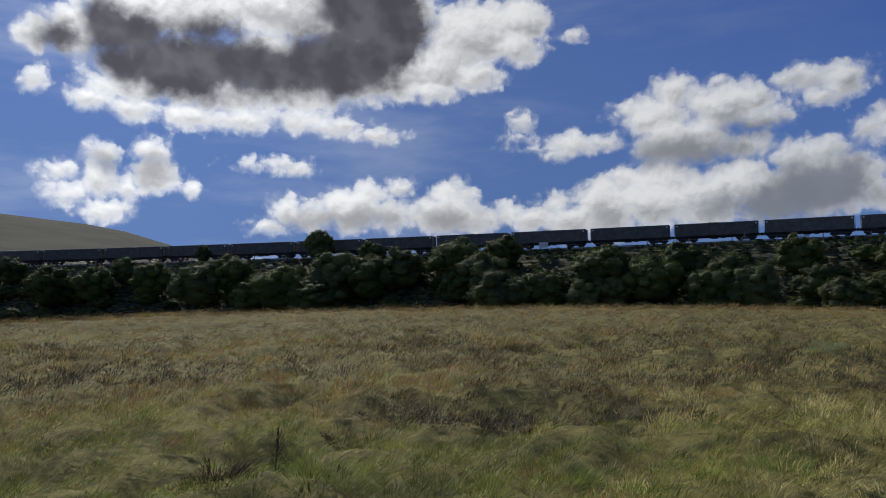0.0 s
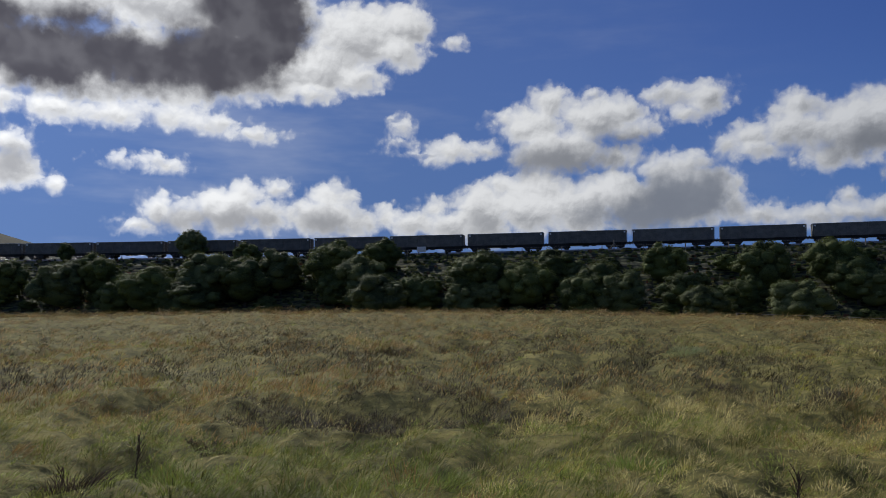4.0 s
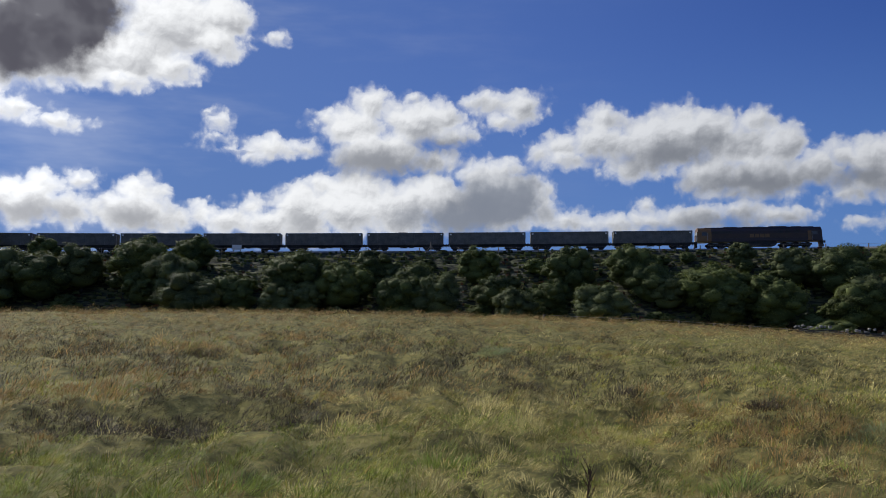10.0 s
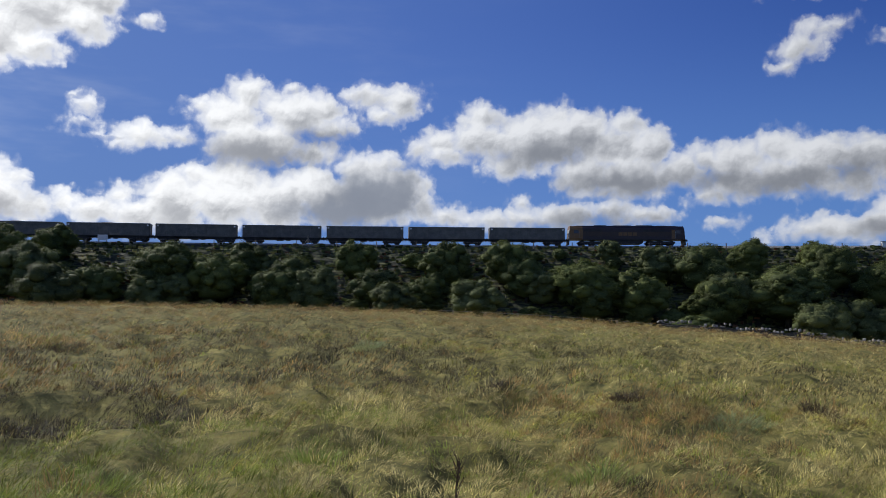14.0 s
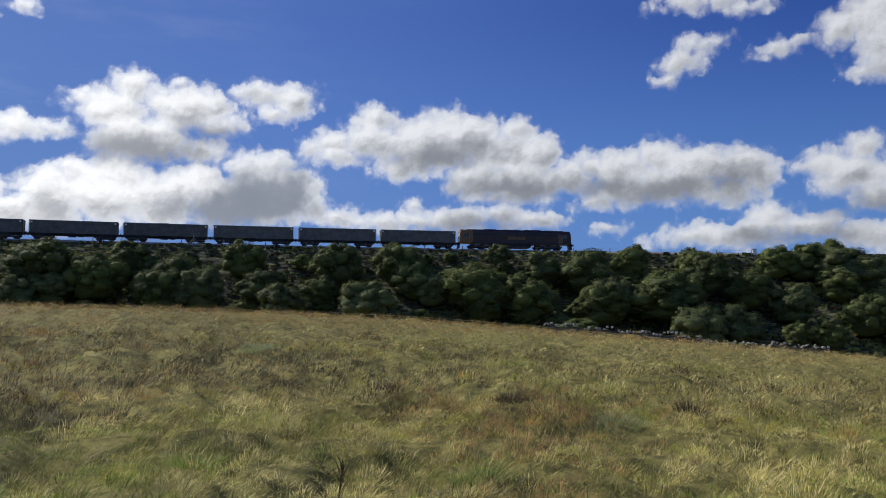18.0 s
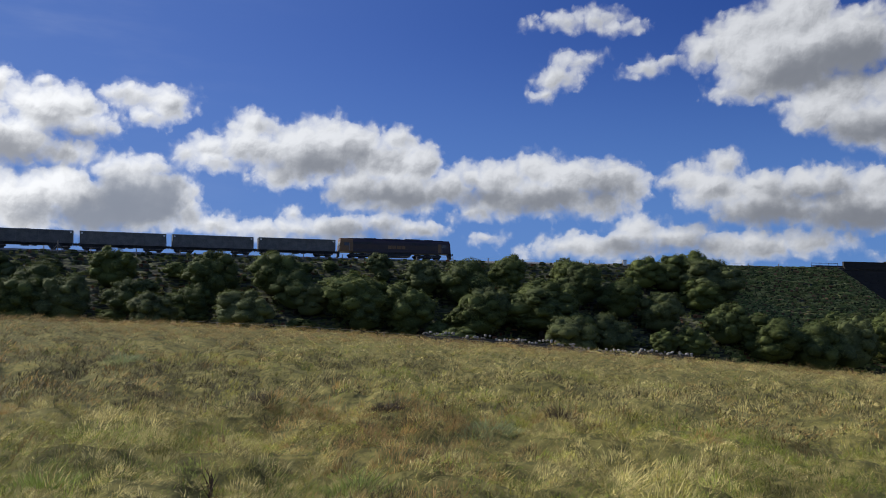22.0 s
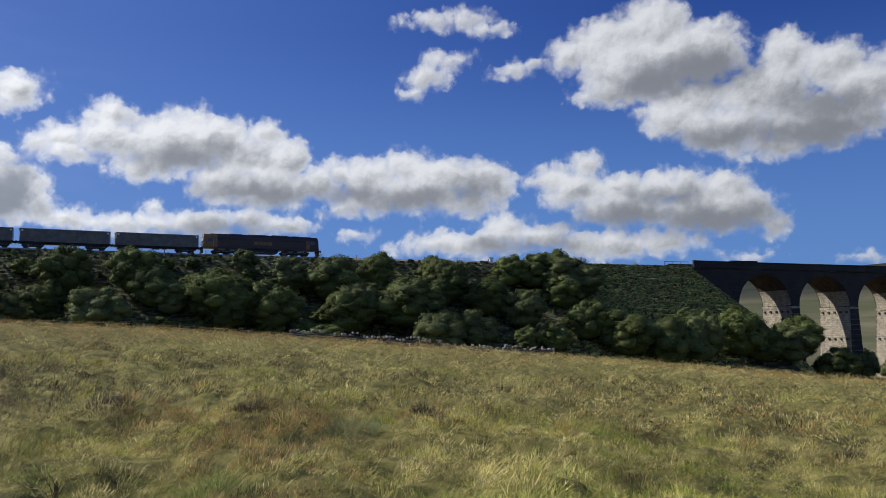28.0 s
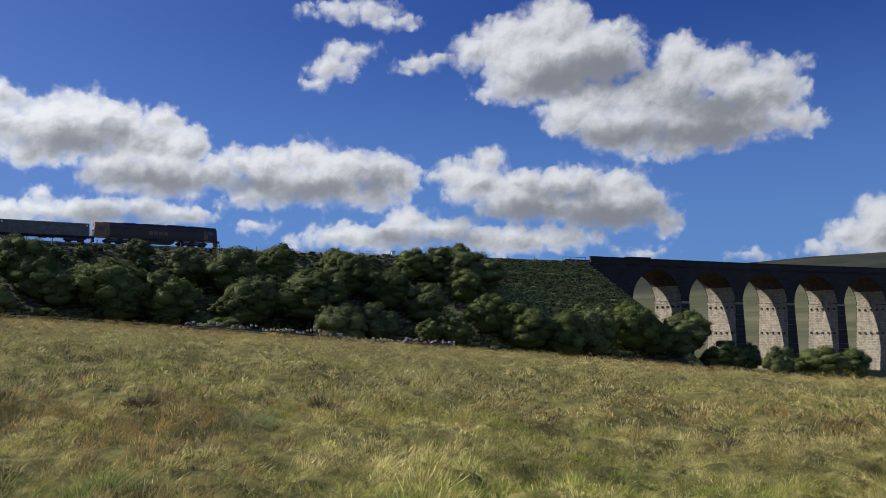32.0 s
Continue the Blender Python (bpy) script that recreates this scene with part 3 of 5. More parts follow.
def tube_bm(bm, pts, radii, sides=6, cap=True):
    """A round bar through the points."""
    rings = []
    for i, (p, r) in enumerate(zip(pts, radii)):
        p = Vector(p)
        d = (Vector(pts[min(i + 1, len(pts) - 1)]) - Vector(pts[max(i - 1, 0)])).normalized()
        a = d.orthogonal().normalized()
        b = d.cross(a)
        rings.append([bm.verts.new(p + (a * math.cos(k * 2 * math.pi / sides) + b * math.sin(k * 2 * math.pi / sides)) * r) for k in range(sides)])
    for u, v in zip(rings[:-1], rings[1:]):
        for k in range(sides):
            bm.faces.new((u[k], u[(k + 1) % sides], v[(k + 1) % sides], v[k]))
    if cap:
        bm.faces.new(rings[0][::-1])
        bm.faces.new(rings[-1])


def prism_bm(bm, outline, y0, y1):
    """An outline in x and z, drawn out from y0 to y1."""
    a = [bm.verts.new((x, y0, z)) for x, z in outline]
    b = [bm.verts.new((x, y1, z)) for x, z in outline]
    bm.faces.new(a)
    bm.faces.new(b[::-1])
    n = len(outline)
    for i in range(n):
        bm.faces.new((a[(i + 1) % n], a[i], b[i], b[(i + 1) % n]))


def part(name, bm, mat, parent=None, label="", smooth_shade=False):
    me = bpy.data.meshes.new(name)
    bmesh.ops.recalc_face_normals(bm, faces=bm.faces[:])
    bm.to_mesh(me)
    bm.free()
    if smooth_shade:
        me.polygons.foreach_set("use_smooth", [True] * len(me.polygons))
    me.materials.append(mat)
    ob = new(name, me)
    ob.parent = parent
    if label:
        ob["label"] = label
    return ob


I4 = Matrix.Identity(4)


# ---- embankment ----
SLOPE = 1.55
BANK_END = 141.0


def bank_top(s):
    return rail_z(s) - 0.55 - max(0.0, s - BANK_END) * 0.62


def bank_z(s, n):
    return bank_top(s) - max(0.0, abs(n) - 4.6) / SLOPE


def line_place(x, y):
    v = Vector((x, y, 0)) - CENTRE
    v.z = 0
    return math.atan2(v.dot(ALONG), v.dot(OUT)) * RADIUS, v.length - RADIUS


def land_z(x, y):
    s, n = line_place(x, y)
    low = float(ground_z(x, y))
    return max(low, bank_z(s, n)) if s < 165 else low


def make_bank():
    verts, faces = [], []
    ns = [-42 + 0.55 * k for k in range(69)] + [4.6 + 3 * k for k in range(12)]
    w = len(ns)
    ss = np.concatenate([np.arange(-460, -190, 6.0), np.arange(-190, 160.1, 1.4)])
    for s in ss:
        for n in ns:
            z = bank_z(s, n)
            depth = max(0.0, abs(n) - 4.9)
            if n < 0 and depth > 0:
                wob = noise.noise(Vector((s * 0.12, n * 0.3, 0))) * 2.4
                step = math.sin((depth + wob) * 2 * math.pi / 1.5)
                z += min(depth, 1.0) * (0.38 * step * (0.6 + 0.8 * abs(noise.noise(Vector((s * 0.3, n * 0.6, 9.0))))) + 0.4 * noise.noise(Vector((s * 0.22, n * 0.25, 3.0))))
            p = line(s, n)
            p.z = z
            verts.append(p)
    for r in range(len(ss) - 1):
        for k in range(w - 1):
            a = r * w + k
            faces.append((a, a + w, a + w + 1, a + 1))
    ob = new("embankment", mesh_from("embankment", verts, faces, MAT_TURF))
    return tagged(ob, "steep grassy railway embankment with sheep tracks", "embankment", kind="structure")


make_bank()


def loft(name, s0, s1, step, profile, mat, base=rail_z, closed=True):
    """A profile of (n, z) drawn along the railway."""
    verts, faces = [], []
    ss = np.linspace(s0, s1, max(2, int((s1 - s0) / step)))
    w = len(profile)
    for s in ss:
        for n, z in profile:
            p = line(s, n)
            p.z = base(s) + z
            verts.append(p)
    for r in range(len(ss) - 1):
        for k in range(w if closed else w - 1):
            a, b = r * w + k, r * w + (k + 1) % w
            faces.append((a, b, b + w, a + w))
    if closed:
        faces.append(tuple(range(w))[::-1])
        faces.append(tuple((len(ss) - 1) * w + k for k in range(w)))
    return mesh_from(name, verts, faces, mat, False)


# ---- permanent way ----
track = tagged(new("track_bed", loft("track_bed", -440, 330, 6, [(-4.3, -0.62), (-3.3, -0.18), (3.3, -0.18), (4.3, -0.62)], MAT_BALLAST)),
               "double track bed of grey stone ballast", "track", kind="structure")
for n in (-0.72, 0.72, 2.68, 4.12):
    rail = new("rail", loft("rail", -440, 330, 6, [(n - 0.04, -0.18), (n - 0.04, 0.0), (n + 0.04, 0.0), (n + 0.04, -0.18)], MAT_STEEL))
    rail.parent = track


# ---- viaduct ----
PIER_S, PITCH, HALF_PIER, ARCH_R = 153.62, 16.28, 1.08, 7.06
FACE, MID = 5.0, 0.85


def make_viaduct():
    root = new("railway_viaduct")
    tagged(root, "tall weathered limestone railway viaduct with round arches", "viaduct")
    spring = lambda s: rail_z(s) - 8.65
    last = 11
    # spandrels with the arch cut through them
    for k in range(last):
        s0, s1 = PIER_S + PITCH * k + HALF_PIER, PIER_S + PITCH * (k + 1) - HALF_PIER
        sc, half = (s0 + s1) / 2, (s1 - s0) / 2
        bm = bmesh.new()
        M = 24
        cols = []
        for i in range(M + 1):
            a = math.pi * (1 - i / M)
            s = sc + half * math.cos(a)
            zb = spring(sc) + ARCH_R * math.sin(a)
            lo = [line(s, n + MID) for n in (-FACE, FACE)]
            hi = [line(s, n + MID) for n in (-FACE, FACE)]
            for p in lo:
                p.z = zb
            for p in hi:
                p.z = rail_z(s) - 0.15
            cols.append([bm.verts.new(p) for p in lo + hi])
        for u, v in zip(cols[:-1], cols[1:]):
            bm.faces.new((u[0], v[0], v[2], u[2]))
            bm.faces.new((u[1], u[3], v[3], v[1]))
            bm.faces.new((u[2], v[2], v[3], u[3]))
        arch = part("arch", bm, MAT_SHADED_STONE, root)
        # pale springing, dark crown: sunlit and shaded soffit put into colour
        for i0, i1, mat, note in ((0, 4, MAT_STONE, "pale stone springing of the arch"), (4, M - 4, MAT_BRICK, "red brick arch lining with its shade put into the colour"), (M - 4, M, MAT_STONE, "pale stone springing of the arch")):
          bm = bmesh.new()
          rows = []
          for i in range(i0, i1 + 1):
            a = math.pi * (1 - i / M)
            row = []
            for n in (-FACE + 0.12, FACE - 0.12):
                for r in (ARCH_R, ARCH_R + 0.35):
                    p = line(sc + half / ARCH_R * r * math.cos(a), n + MID)
                    p.z = spring(sc) + r * math.sin(a)
                    row.append(bm.verts.new(p))
            rows.append(row)
          for u, v in zip(rows[:-1], rows[1:]):
            for j, k2 in ((0, 2), (2, 3), (3, 1), (1, 0)):
                bm.faces.new((u[j], u[k2], v[k2], v[j]))
          part("soffit", bm, mat, arch, note)
        # the ring of cut stones
        V = 31
        for side in (-1, 1):
            bm = bmesh.new()
            for i in range(V):
                a0, a1 = math.pi * (i + 0.04) / V, math.pi * (i + 0.96) / V
                vs = []
                for n in (side * (FACE + 0.07), side * (FACE - 0.1)):
                    for r, a in ((ARCH_R - 0.02, a0), (ARCH_R + 0.75, a0), (ARCH_R + 0.75, a1), (ARCH_R - 0.02, a1)):
                        p = line(sc - half / ARCH_R * r * math.cos(a), n + MID)
                        p.z = spring(sc) + r * math.sin(a)
                        vs.append(bm.verts.new(p))
                for q in ((0, 1, 2, 3), (7, 6, 5, 4), (0, 4, 5, 1), (1, 5, 6, 2), (2, 6, 7, 3), (3, 7, 4, 0)):
                    bm.faces.new([vs[j] for j in q])
            part("arch_ring", bm, MAT_SHADED_STONE, root)
    # piers
    for k in range(last + 1):
        s = PIER_S + PITCH * k
        m = line_frame(s, MID)
        m.translation.z = 0
        zs = spring(s)
        foot = float(ground_z(m.translation.x, m.translation.y)) - 1.0
        if k == 0:
            bm = bmesh.new()
            box_bm(bm, m, (-13, -FACE, foot), (HALF_PIER, FACE, rail_z(s) - 0.17))
            part("abutment", bm, MAT_SHADED_STONE, root)
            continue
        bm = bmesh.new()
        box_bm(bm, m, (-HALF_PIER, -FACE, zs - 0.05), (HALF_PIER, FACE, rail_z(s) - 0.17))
        part("spandrel", bm, MAT_SHADED_STONE, root)
        bm = bmesh.new()
        cuts = 8
        rings = []
        for i in range(cuts + 1):
            t = i / cuts
            z = zs + (foot - zs) * t
            hx, hy = HALF_PIER + 0.85 * (zs - z) / 20, FACE + 0.6 * (zs - z) / 20
            rings.append([bm.verts.new(m @ Vector((x * hx, y * hy, z))) for x, y in ((-1, -1), (1, -1), (1, 1), (-1, 1))])
        for u, v in zip(rings[:-1], rings[1:]):
            for j in range(4):
                bm.faces.new((u[j], u[(j + 1) % 4], v[(j + 1) % 4], v[j]))
        pier = part("pier", bm, MAT_STONE, root)
        bm = bmesh.new()
        box_bm(bm, m, (-HALF_PIER - 0.14, -FACE - 0.12, zs - 0.5), (HALF_PIER + 0.14, FACE + 0.12, zs - 0.06))
        part("impost", bm, MAT_STONE, pier)
        # dark slabs added over the pier fronts, to paint in their shade
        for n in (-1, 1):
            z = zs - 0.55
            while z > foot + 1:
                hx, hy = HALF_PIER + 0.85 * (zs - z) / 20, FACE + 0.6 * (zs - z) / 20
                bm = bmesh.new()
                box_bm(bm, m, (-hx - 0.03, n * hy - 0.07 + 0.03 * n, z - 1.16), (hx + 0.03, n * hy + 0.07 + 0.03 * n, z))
                part("shade_slab", bm, MAT_SHADED_STONE, pier)
                z -= 1.2
        for z in (zs - 1.2, zs - 7.4):
            hx = HALF_PIER + 0.85 * (zs - z) / 20
            for j in range(5):
                n = -4.0 + 2.0 * j
                bm = bmesh.new()
                box_bm(bm, m, (-hx - 0.34, n - 0.24, z - 0.3), (-hx + 0.05, n + 0.24, z + 0.18))
                part("corbel", bm, MAT_DARKSTONE, pier)
    end = PIER_S + PITCH * last
    for n in (MID - FACE, MID + FACE):
        side = 1 if n > 0 else -1
        for name, prof in (("string_course", [(n - side * 0.1, -0.5), (n + side * 0.22, -0.5), (n + side * 0.22, -0.14), (n - side * 0.1, -0.14)]),
                           ("parapet", [(n - side * 0.45, -0.14), (n, -0.14), (n, 0.86), (n - side * 0.45, 0.86)]),
                           ("coping", [(n - side * 0.55, 0.86), (n + side * 0.1, 0.86), (n + side * 0.1, 1.04), (n - side * 0.55, 1.04)])):
            ob = new(name, loft(name, 143.3, end, 4, prof, MAT_SHADED_STONE))
            ob.parent = root
    bm = bmesh.new()
    box_bm(bm, line_frame(156.6, MID), (-3.6, -FACE - 0.25, 0.9), (3.4, -FACE + 0.55, 1.28))
    part("refuge_coping", bm, MAT_SHADED_STONE, root)


make_viaduct()


# ---- train ----
def wheelset(parent, x, r=0.42, y=0.76):
    for side in (-1, 1):
        bm = bmesh.new()
        bmesh.ops.create_cone(bm, cap_ends=True, segments=20, radius1=r, radius2=r, depth=0.14, matrix=Matrix.Translation((x, side * y, r)) @ Matrix.Rotation(math.pi / 2, 4, "X"))
        bmesh.ops.create_cone(bm, cap_ends=True, segments=12, radius1=0.14, radius2=0.12, depth=0.3, matrix=Matrix.Translation((x, side * (y + 0.1), r)) @ Matrix.Rotation(math.pi / 2, 4, "X"))
        part("wheel", bm, MAT_BLACK, parent)


def bogie(root, x, axles, r=0.42, name="bogie"):
    bm = bmesh.new()
    a, b = axles[0] - 0.7, axles[-1] + 0.7
    for side in (-1, 1):
        y0, y1 = side * 0.92, side * 1.08
        prism_bm(bm, [(x + a, 0.55), (x + a + 0.3, 0.42), (x + b - 0.3, 0.42), (x + b, 0.55), (x + b - 0.1, 0.82), (x + a + 0.1, 0.82)], min(y0, y1), max(y0, y1))
        for ax in axles:
            box_bm(bm, I4, (x + ax - 0.2, min(y0, y1) - 0.02, 0.3), (x + ax + 0.2, max(y0, y1) + 0.05, 0.66))
        tube_bm(bm, [(x - 0.25, side * 1.02, 0.45), (x - 0.25, side * 1.02, 0.95)], [0.12, 0.12], 8)
        tube_bm(bm, [(x + 0.25, side * 1.02, 0.45), (x + 0.25, side * 1.02, 0.95)], [0.12, 0.12], 8)
    box_bm(bm, I4, (x - 0.3, -1.0, 0.5), (x + 0.3, 1.0, 0.9))
    ob = part(name, bm, MAT_BLACK, root)
    for ax in axles:
        wheelset(ob, x + ax, r)


def buffers(root, x, way):
    for side in (-1, 1):
        bm = bmesh.new()
        tube_bm(bm, [(x, side * 0.87, 1.05), (x + way * 0.34, side * 0.87, 1.05)], [0.11, 0.09], 10)
        tube_bm(bm, [(x + way * 0.34, side * 0.87, 1.05), (x + way * 0.42, side * 0.87, 1.05)], [0.24, 0.24], 12)
        part("buffer", bm, MAT_BLACK, root)
    bm = bmesh.new()
    tube_bm(bm, [(x, 0, 0.95), (x + way * 0.5, 0, 0.9)], [0.06, 0.05], 6)
    part("coupling", bm, MAT_BLACK, root)


def make_wagon(load_high):
    L, W, H = 6.7, 1.36, 3.15
    root = new("hopper_wagon")
    tagged(root, "grey steel bogie box wagon loaded with crushed stone", "railway wagon", "wagons behind the locomotive")
    # body: open tub with walls
    bm = bmesh.new()
    t = 0.08
    for y0, y1 in ((-W, -W + t), (W - t, W)):
        prism_bm(bm, [(-L, 1.25), (-L + 0.25, 1.1), (L - 0.25, 1.1), (L, 1.25), (L, H), (-L, H)], y0, y1)
    for x0, x1 in ((-L, -L + t), (L - t, L)):
        box_bm(bm, I4, (x0, -W + t, 1.2), (x1, W - t, H))
    box_bm(bm, I4, (-L + t, -W + t, 1.12), (L - t, W - t, 1.24))
    body = part("body", bm, MAT_WAGON, root)
    bm = bmesh.new()
    for y in (-W - 0.05, W - 0.09):
        box_bm(bm, I4, (-L - 0.05, y, H - 0.02), (L + 0.05, y + 0.14, H + 0.07))
    for x in (-L - 0.05, L - 0.09):
        box_bm(bm, I4, (x, -W + 0.1, H - 0.02), (x + 0.14, W - 0.1, H + 0.07))
    part("top_rim", bm, MAT_STEEL, root, "pale worn steel rim")
    for k in range(9):
        x = -L + 0.1 + k * (2 * L - 0.2) / 8
        for y in (-W - 0.06, W):
            bm = bmesh.new()
            box_bm(bm, I4, (x - 0.05, y, 1.2), (x + 0.05, y + 0.06, H - 0.03))
            part("rib", bm, MAT_WAGON, body)
    bm = bmesh.new()
    box_bm(bm, I4, (-L + 0.1, -0.5, 0.78), (L - 0.1, 0.5, 1.12))
    for side in (-1, 1):
        box_bm(bm, I4, (-L + 0.05, side * 1.12 - 0.06, 0.93), (L - 0.05, side * 1.12 + 0.06, 1.11))
    for x in (-L - 0.12, L):
        box_bm(bm, I4, (x, -1.25, 0.85), (x + 0.12, 1.25, 1.2))
    part("underframe", bm, MAT_BLACK, root)
    bm = bmesh.new()
    tube_bm(bm, [(-0.9, -0.75, 0.7), (0.3, -0.75, 0.7)], [0.19, 0.19], 12)
    part("air_tank", bm, MAT_BLACK, root)
    bm = bmesh.new()
    box_bm(bm, I4, (0.7, -1.0, 0.55), (1.5, -0.8, 0.92))
    part("brake_gear", bm, MAT_BLACK, root)
    for way in (-1, 1):
        bm = bmesh.new()
        x = way * (L + 0.12)
        for y in (-1.25, -0.85):
            tube_bm(bm, [(x, y, 1.2), (x, y, H)], [0.025, 0.025], 5)
        for i in range(6):
            z = 1.35 + i * 0.32
            tube_bm(bm, [(x, -1.25, z), (x, -0.85, z)], [0.02, 0.02], 5)
        part("ladder", bm, MAT_STEEL, root)
        bm = bmesh.new()
        box_bm(bm, I4, (way * (L - 0.3) - 0.14, -W - 0.075, H - 0.42), (way * (L - 0.3) + 0.14, -W - 0.003, H - 0.16))
        part("marker_plate", bm, MAT_WHITE, root, "small white plate")
        buffers(root, way * (L + 0.1), way)
        bogie(root, way * 4.75, (-0.95, 0.95))
    # heap of stone
    bm = bmesh.new()
    nx, ny = 46, 9
    rng = random.Random(7 + int(load_high * 10))
    grid = []
    for i in range(nx + 1):
        u = -1 + 2 * i / nx
        row = []
        for j in range(ny + 1):
            v = -1 + 2 * j / ny
            z = H - 0.22 + load_high * max(0.0, 1 - v * v) * (0.35 + 0.65 * max(0.0, math.cos(u * 4.6 + 0.5)) ** 0.6) * (1 - abs(u) ** 8) + rng.uniform(-0.05, 0.05)
            row.append(bm.verts.new((u * (L - 0.1), v * (W - 0.1), z)))
        grid.append(row)
    for i in range(nx):
        for j in range(ny):
            bm.faces.new((grid[i][j], grid[i + 1][j], grid[i + 1][j + 1], grid[i][j + 1]))
    part("stone_load", bm, MAT_BALLAST, root, "heaped crushed grey stone")
    return root


LOCO_S, GAP, WAGON_PITCH = 60.0, 0.91, 14.467
kinds = [make_wagon(h) for h in (0.12, 0.3, 0.5)]
order = [0, 0, 1, 2, 1, 2, 2, 1, 2, 0, 1, 2, 1, 2, 1, 0, 2, 1, 2, 1]
used = set()
for i, k in enumerate(order):
    m = line_frame(LOCO_S - 21.0 - GAP - 6.7 - WAGON_PITCH * i)
    if k in used:
        copy_thing(kinds[k], m)
    else:
        used.add(k)
        kinds[k].matrix_basis = m


def make_loco():
    root = new("diesel_locomotive")
    tagged(root, "maroon and gold six-axle diesel freight locomotive on the embankment", "locomotive")
    L = 10.5
    half = [(0.0, 1.15), (1.3, 1.15), (1.33, 1.3), (1.33, 2.95), (1.18, 3.3), (0.85, 3.62), (0.0, 3.7)]
    outline = [(y, z) for y, z in half] + [(-y, z) for y, z in half[::-1][1:-1]]

    def shell(x0, x1, lean0=0.0, lean1=0.0):
        b = bmesh.new()
        rings = []
        for x, lean in ((x0, lean0), (x1, lean1)):
            rings.append([b.verts.new((x + lean * max(0.0, (z - 2.1) / 1.6), y, z)) for y, z in outline])
        n = len(outline)
        for i in range(n):
            b.faces.new((rings[0][i], rings[0][(i + 1) % n], rings[1][(i + 1) % n], rings[1][i]))
        b.faces.new(rings[0][::-1])
        b.faces.new(rings[1])
        return b

    body = part("body", shell(-8.1, 8.1), MAT_LOCO, root)
    for way in (-1, 1):
        cab = part("cab", shell(-L, -8.1, 0.2, 0) if way < 0 else shell(8.1, L, 0, -0.2), MAT_GOLD if way < 0 else MAT_LOCO, root, "gold cab end" if way < 0 else "maroon cab with gold nose")
        for side in (-1, 1):
            bm = bmesh.new()
            x = way * 9.25
            box_bm(bm, I4, (x - 0.42, side * 1.31 - 0.03, 2.25), (x + 0.42, side * 1.31 + 0.04, 2.85))
            part("side_window", bm, MAT_GLASS, cab)
            bm = bmesh.new()
            x = way * 8.35
            box_bm(bm, I4, (x - 0.3, side * 1.34 - 0.02, 1.3), (x + 0.3, side * 1.34 + 0.02, 2.95))
            part("cab_door", bm, MAT_GOLD, cab)
            bm = bmesh.new()
            tube_bm(bm, [(way * 8.75, side * 1.4, 1.3), (way * 8.75, side * 1.4, 2.7)], [0.025, 0.025], 5)
            part("handrail", bm, MAT_STEEL, cab)
            bm = bmesh.new()
            y = side * 0.62
            m = Matrix.Translation((way * (L - 0.08), y, 2.62)) @ Matrix.Rotation(-way * 0.125, 4, "Y")
            box_bm(bm, m, (-0.05, -0.5, -0.33), (0.05, 0.5, 0.33))
            part("windscreen", bm, MAT_GLASS, cab)
            bm = bmesh.new()
            tube_bm(bm, [(way * (L - 0.02), side * 0.85, 1.5), (way * (L + 0.06), side * 0.85, 1.5)], [0.13, 0.13], 12)
            part("headlamp", bm, MAT_WHITE, cab)
        bm = bmesh.new()
        box_bm(bm, I4, (way * L - (0.0 if way > 0 else 0.12), -1.3, 0.75), (way * L + (0.12 if way > 0 else 0.0), 1.3, 1.25))
        part("buffer_beam", bm, MAT_BLACK, root)
        bm = bmesh.new()
        prism_bm(bm, [(way * L, 0.2), (way * (L + 0.25), 0.2), (way * (L + 0.1), 0.75), (way * L, 0.75)], -1.15, 1.15)
        part("snow_plough", bm, MAT_BLACK, root)
        buffers(root, way * (L + 0.08), way)
        bogie(root, way * 6.2, (-1.9, 0.0, 1.9), 0.53)
    for side in (-1, 1):
        bm = bmesh.new()
        box_bm(bm, I4, (-8.05, side * 1.345 - 0.012, 1.75), (8.05, side * 1.345 + 0.012, 2.55))
        stripe = part("gold_band", bm, MAT_GOLDDULL, root, "broad dull gold stripe")
        bm = bmesh.new()
        for k in range(4):
            box_bm(bm, I4, (-1.6 + k * 0.86, side * 1.37 - 0.01, 1.85), (-0.9 + k * 0.86, side * 1.37 + 0.01, 2.45))
        part("emblem", bm, MAT_GOLD, stripe, "plain gold bars")
        for k in range(6):
            bm = bmesh.new()
            x = -7.4 + k * 1.15 if k < 3 else 3.4 + (k - 3) * 1.4
            box_bm(bm, I4, (x - 0.48, side * 1.32 - 0.05, 2.62), (x + 0.48, side * 1.32 + 0.05, 2.98))
            part("grille", bm, MAT_BLACK, root)
        bm = bmesh.new()
        box_bm(bm, I4, (-8.1, side * 1.32 - 0.06, 1.08), (8.1, side * 1.32 + 0.06, 1.24))
        part("solebar", bm, MAT_BLACK, root)
    bm = bmesh.new()
    prism_bm(bm, [(-2.9, 0.75), (-2.6, 0.4), (2.6, 0.4), (2.9, 0.75), (2.9, 1.1), (-2.9, 1.1)], -1.2, 1.2)
    part("fuel_tank", bm, MAT_BLACK, root)
    for x0, x1, z in ((-6.0, -3.6, 3.78), (-2.6, 0.9, 3.76), (1.6, 4.8, 3.80), (5.4, 7.2, 3.75)):
        bm = bmesh.new()
        prism_bm(bm, [(x0, 3.55), (x1, 3.55), (x1 - 0.12, z), (x0 + 0.12, z)], -0.85, 0.85)
        part("roof_hatch", bm, MAT_ROOF, root)
    bm = bmesh.new()
    tube_bm(bm, [(0.2, 0.0, 3.6), (0.2, 0.0, 3.86)], [0.22, 0.2], 12)
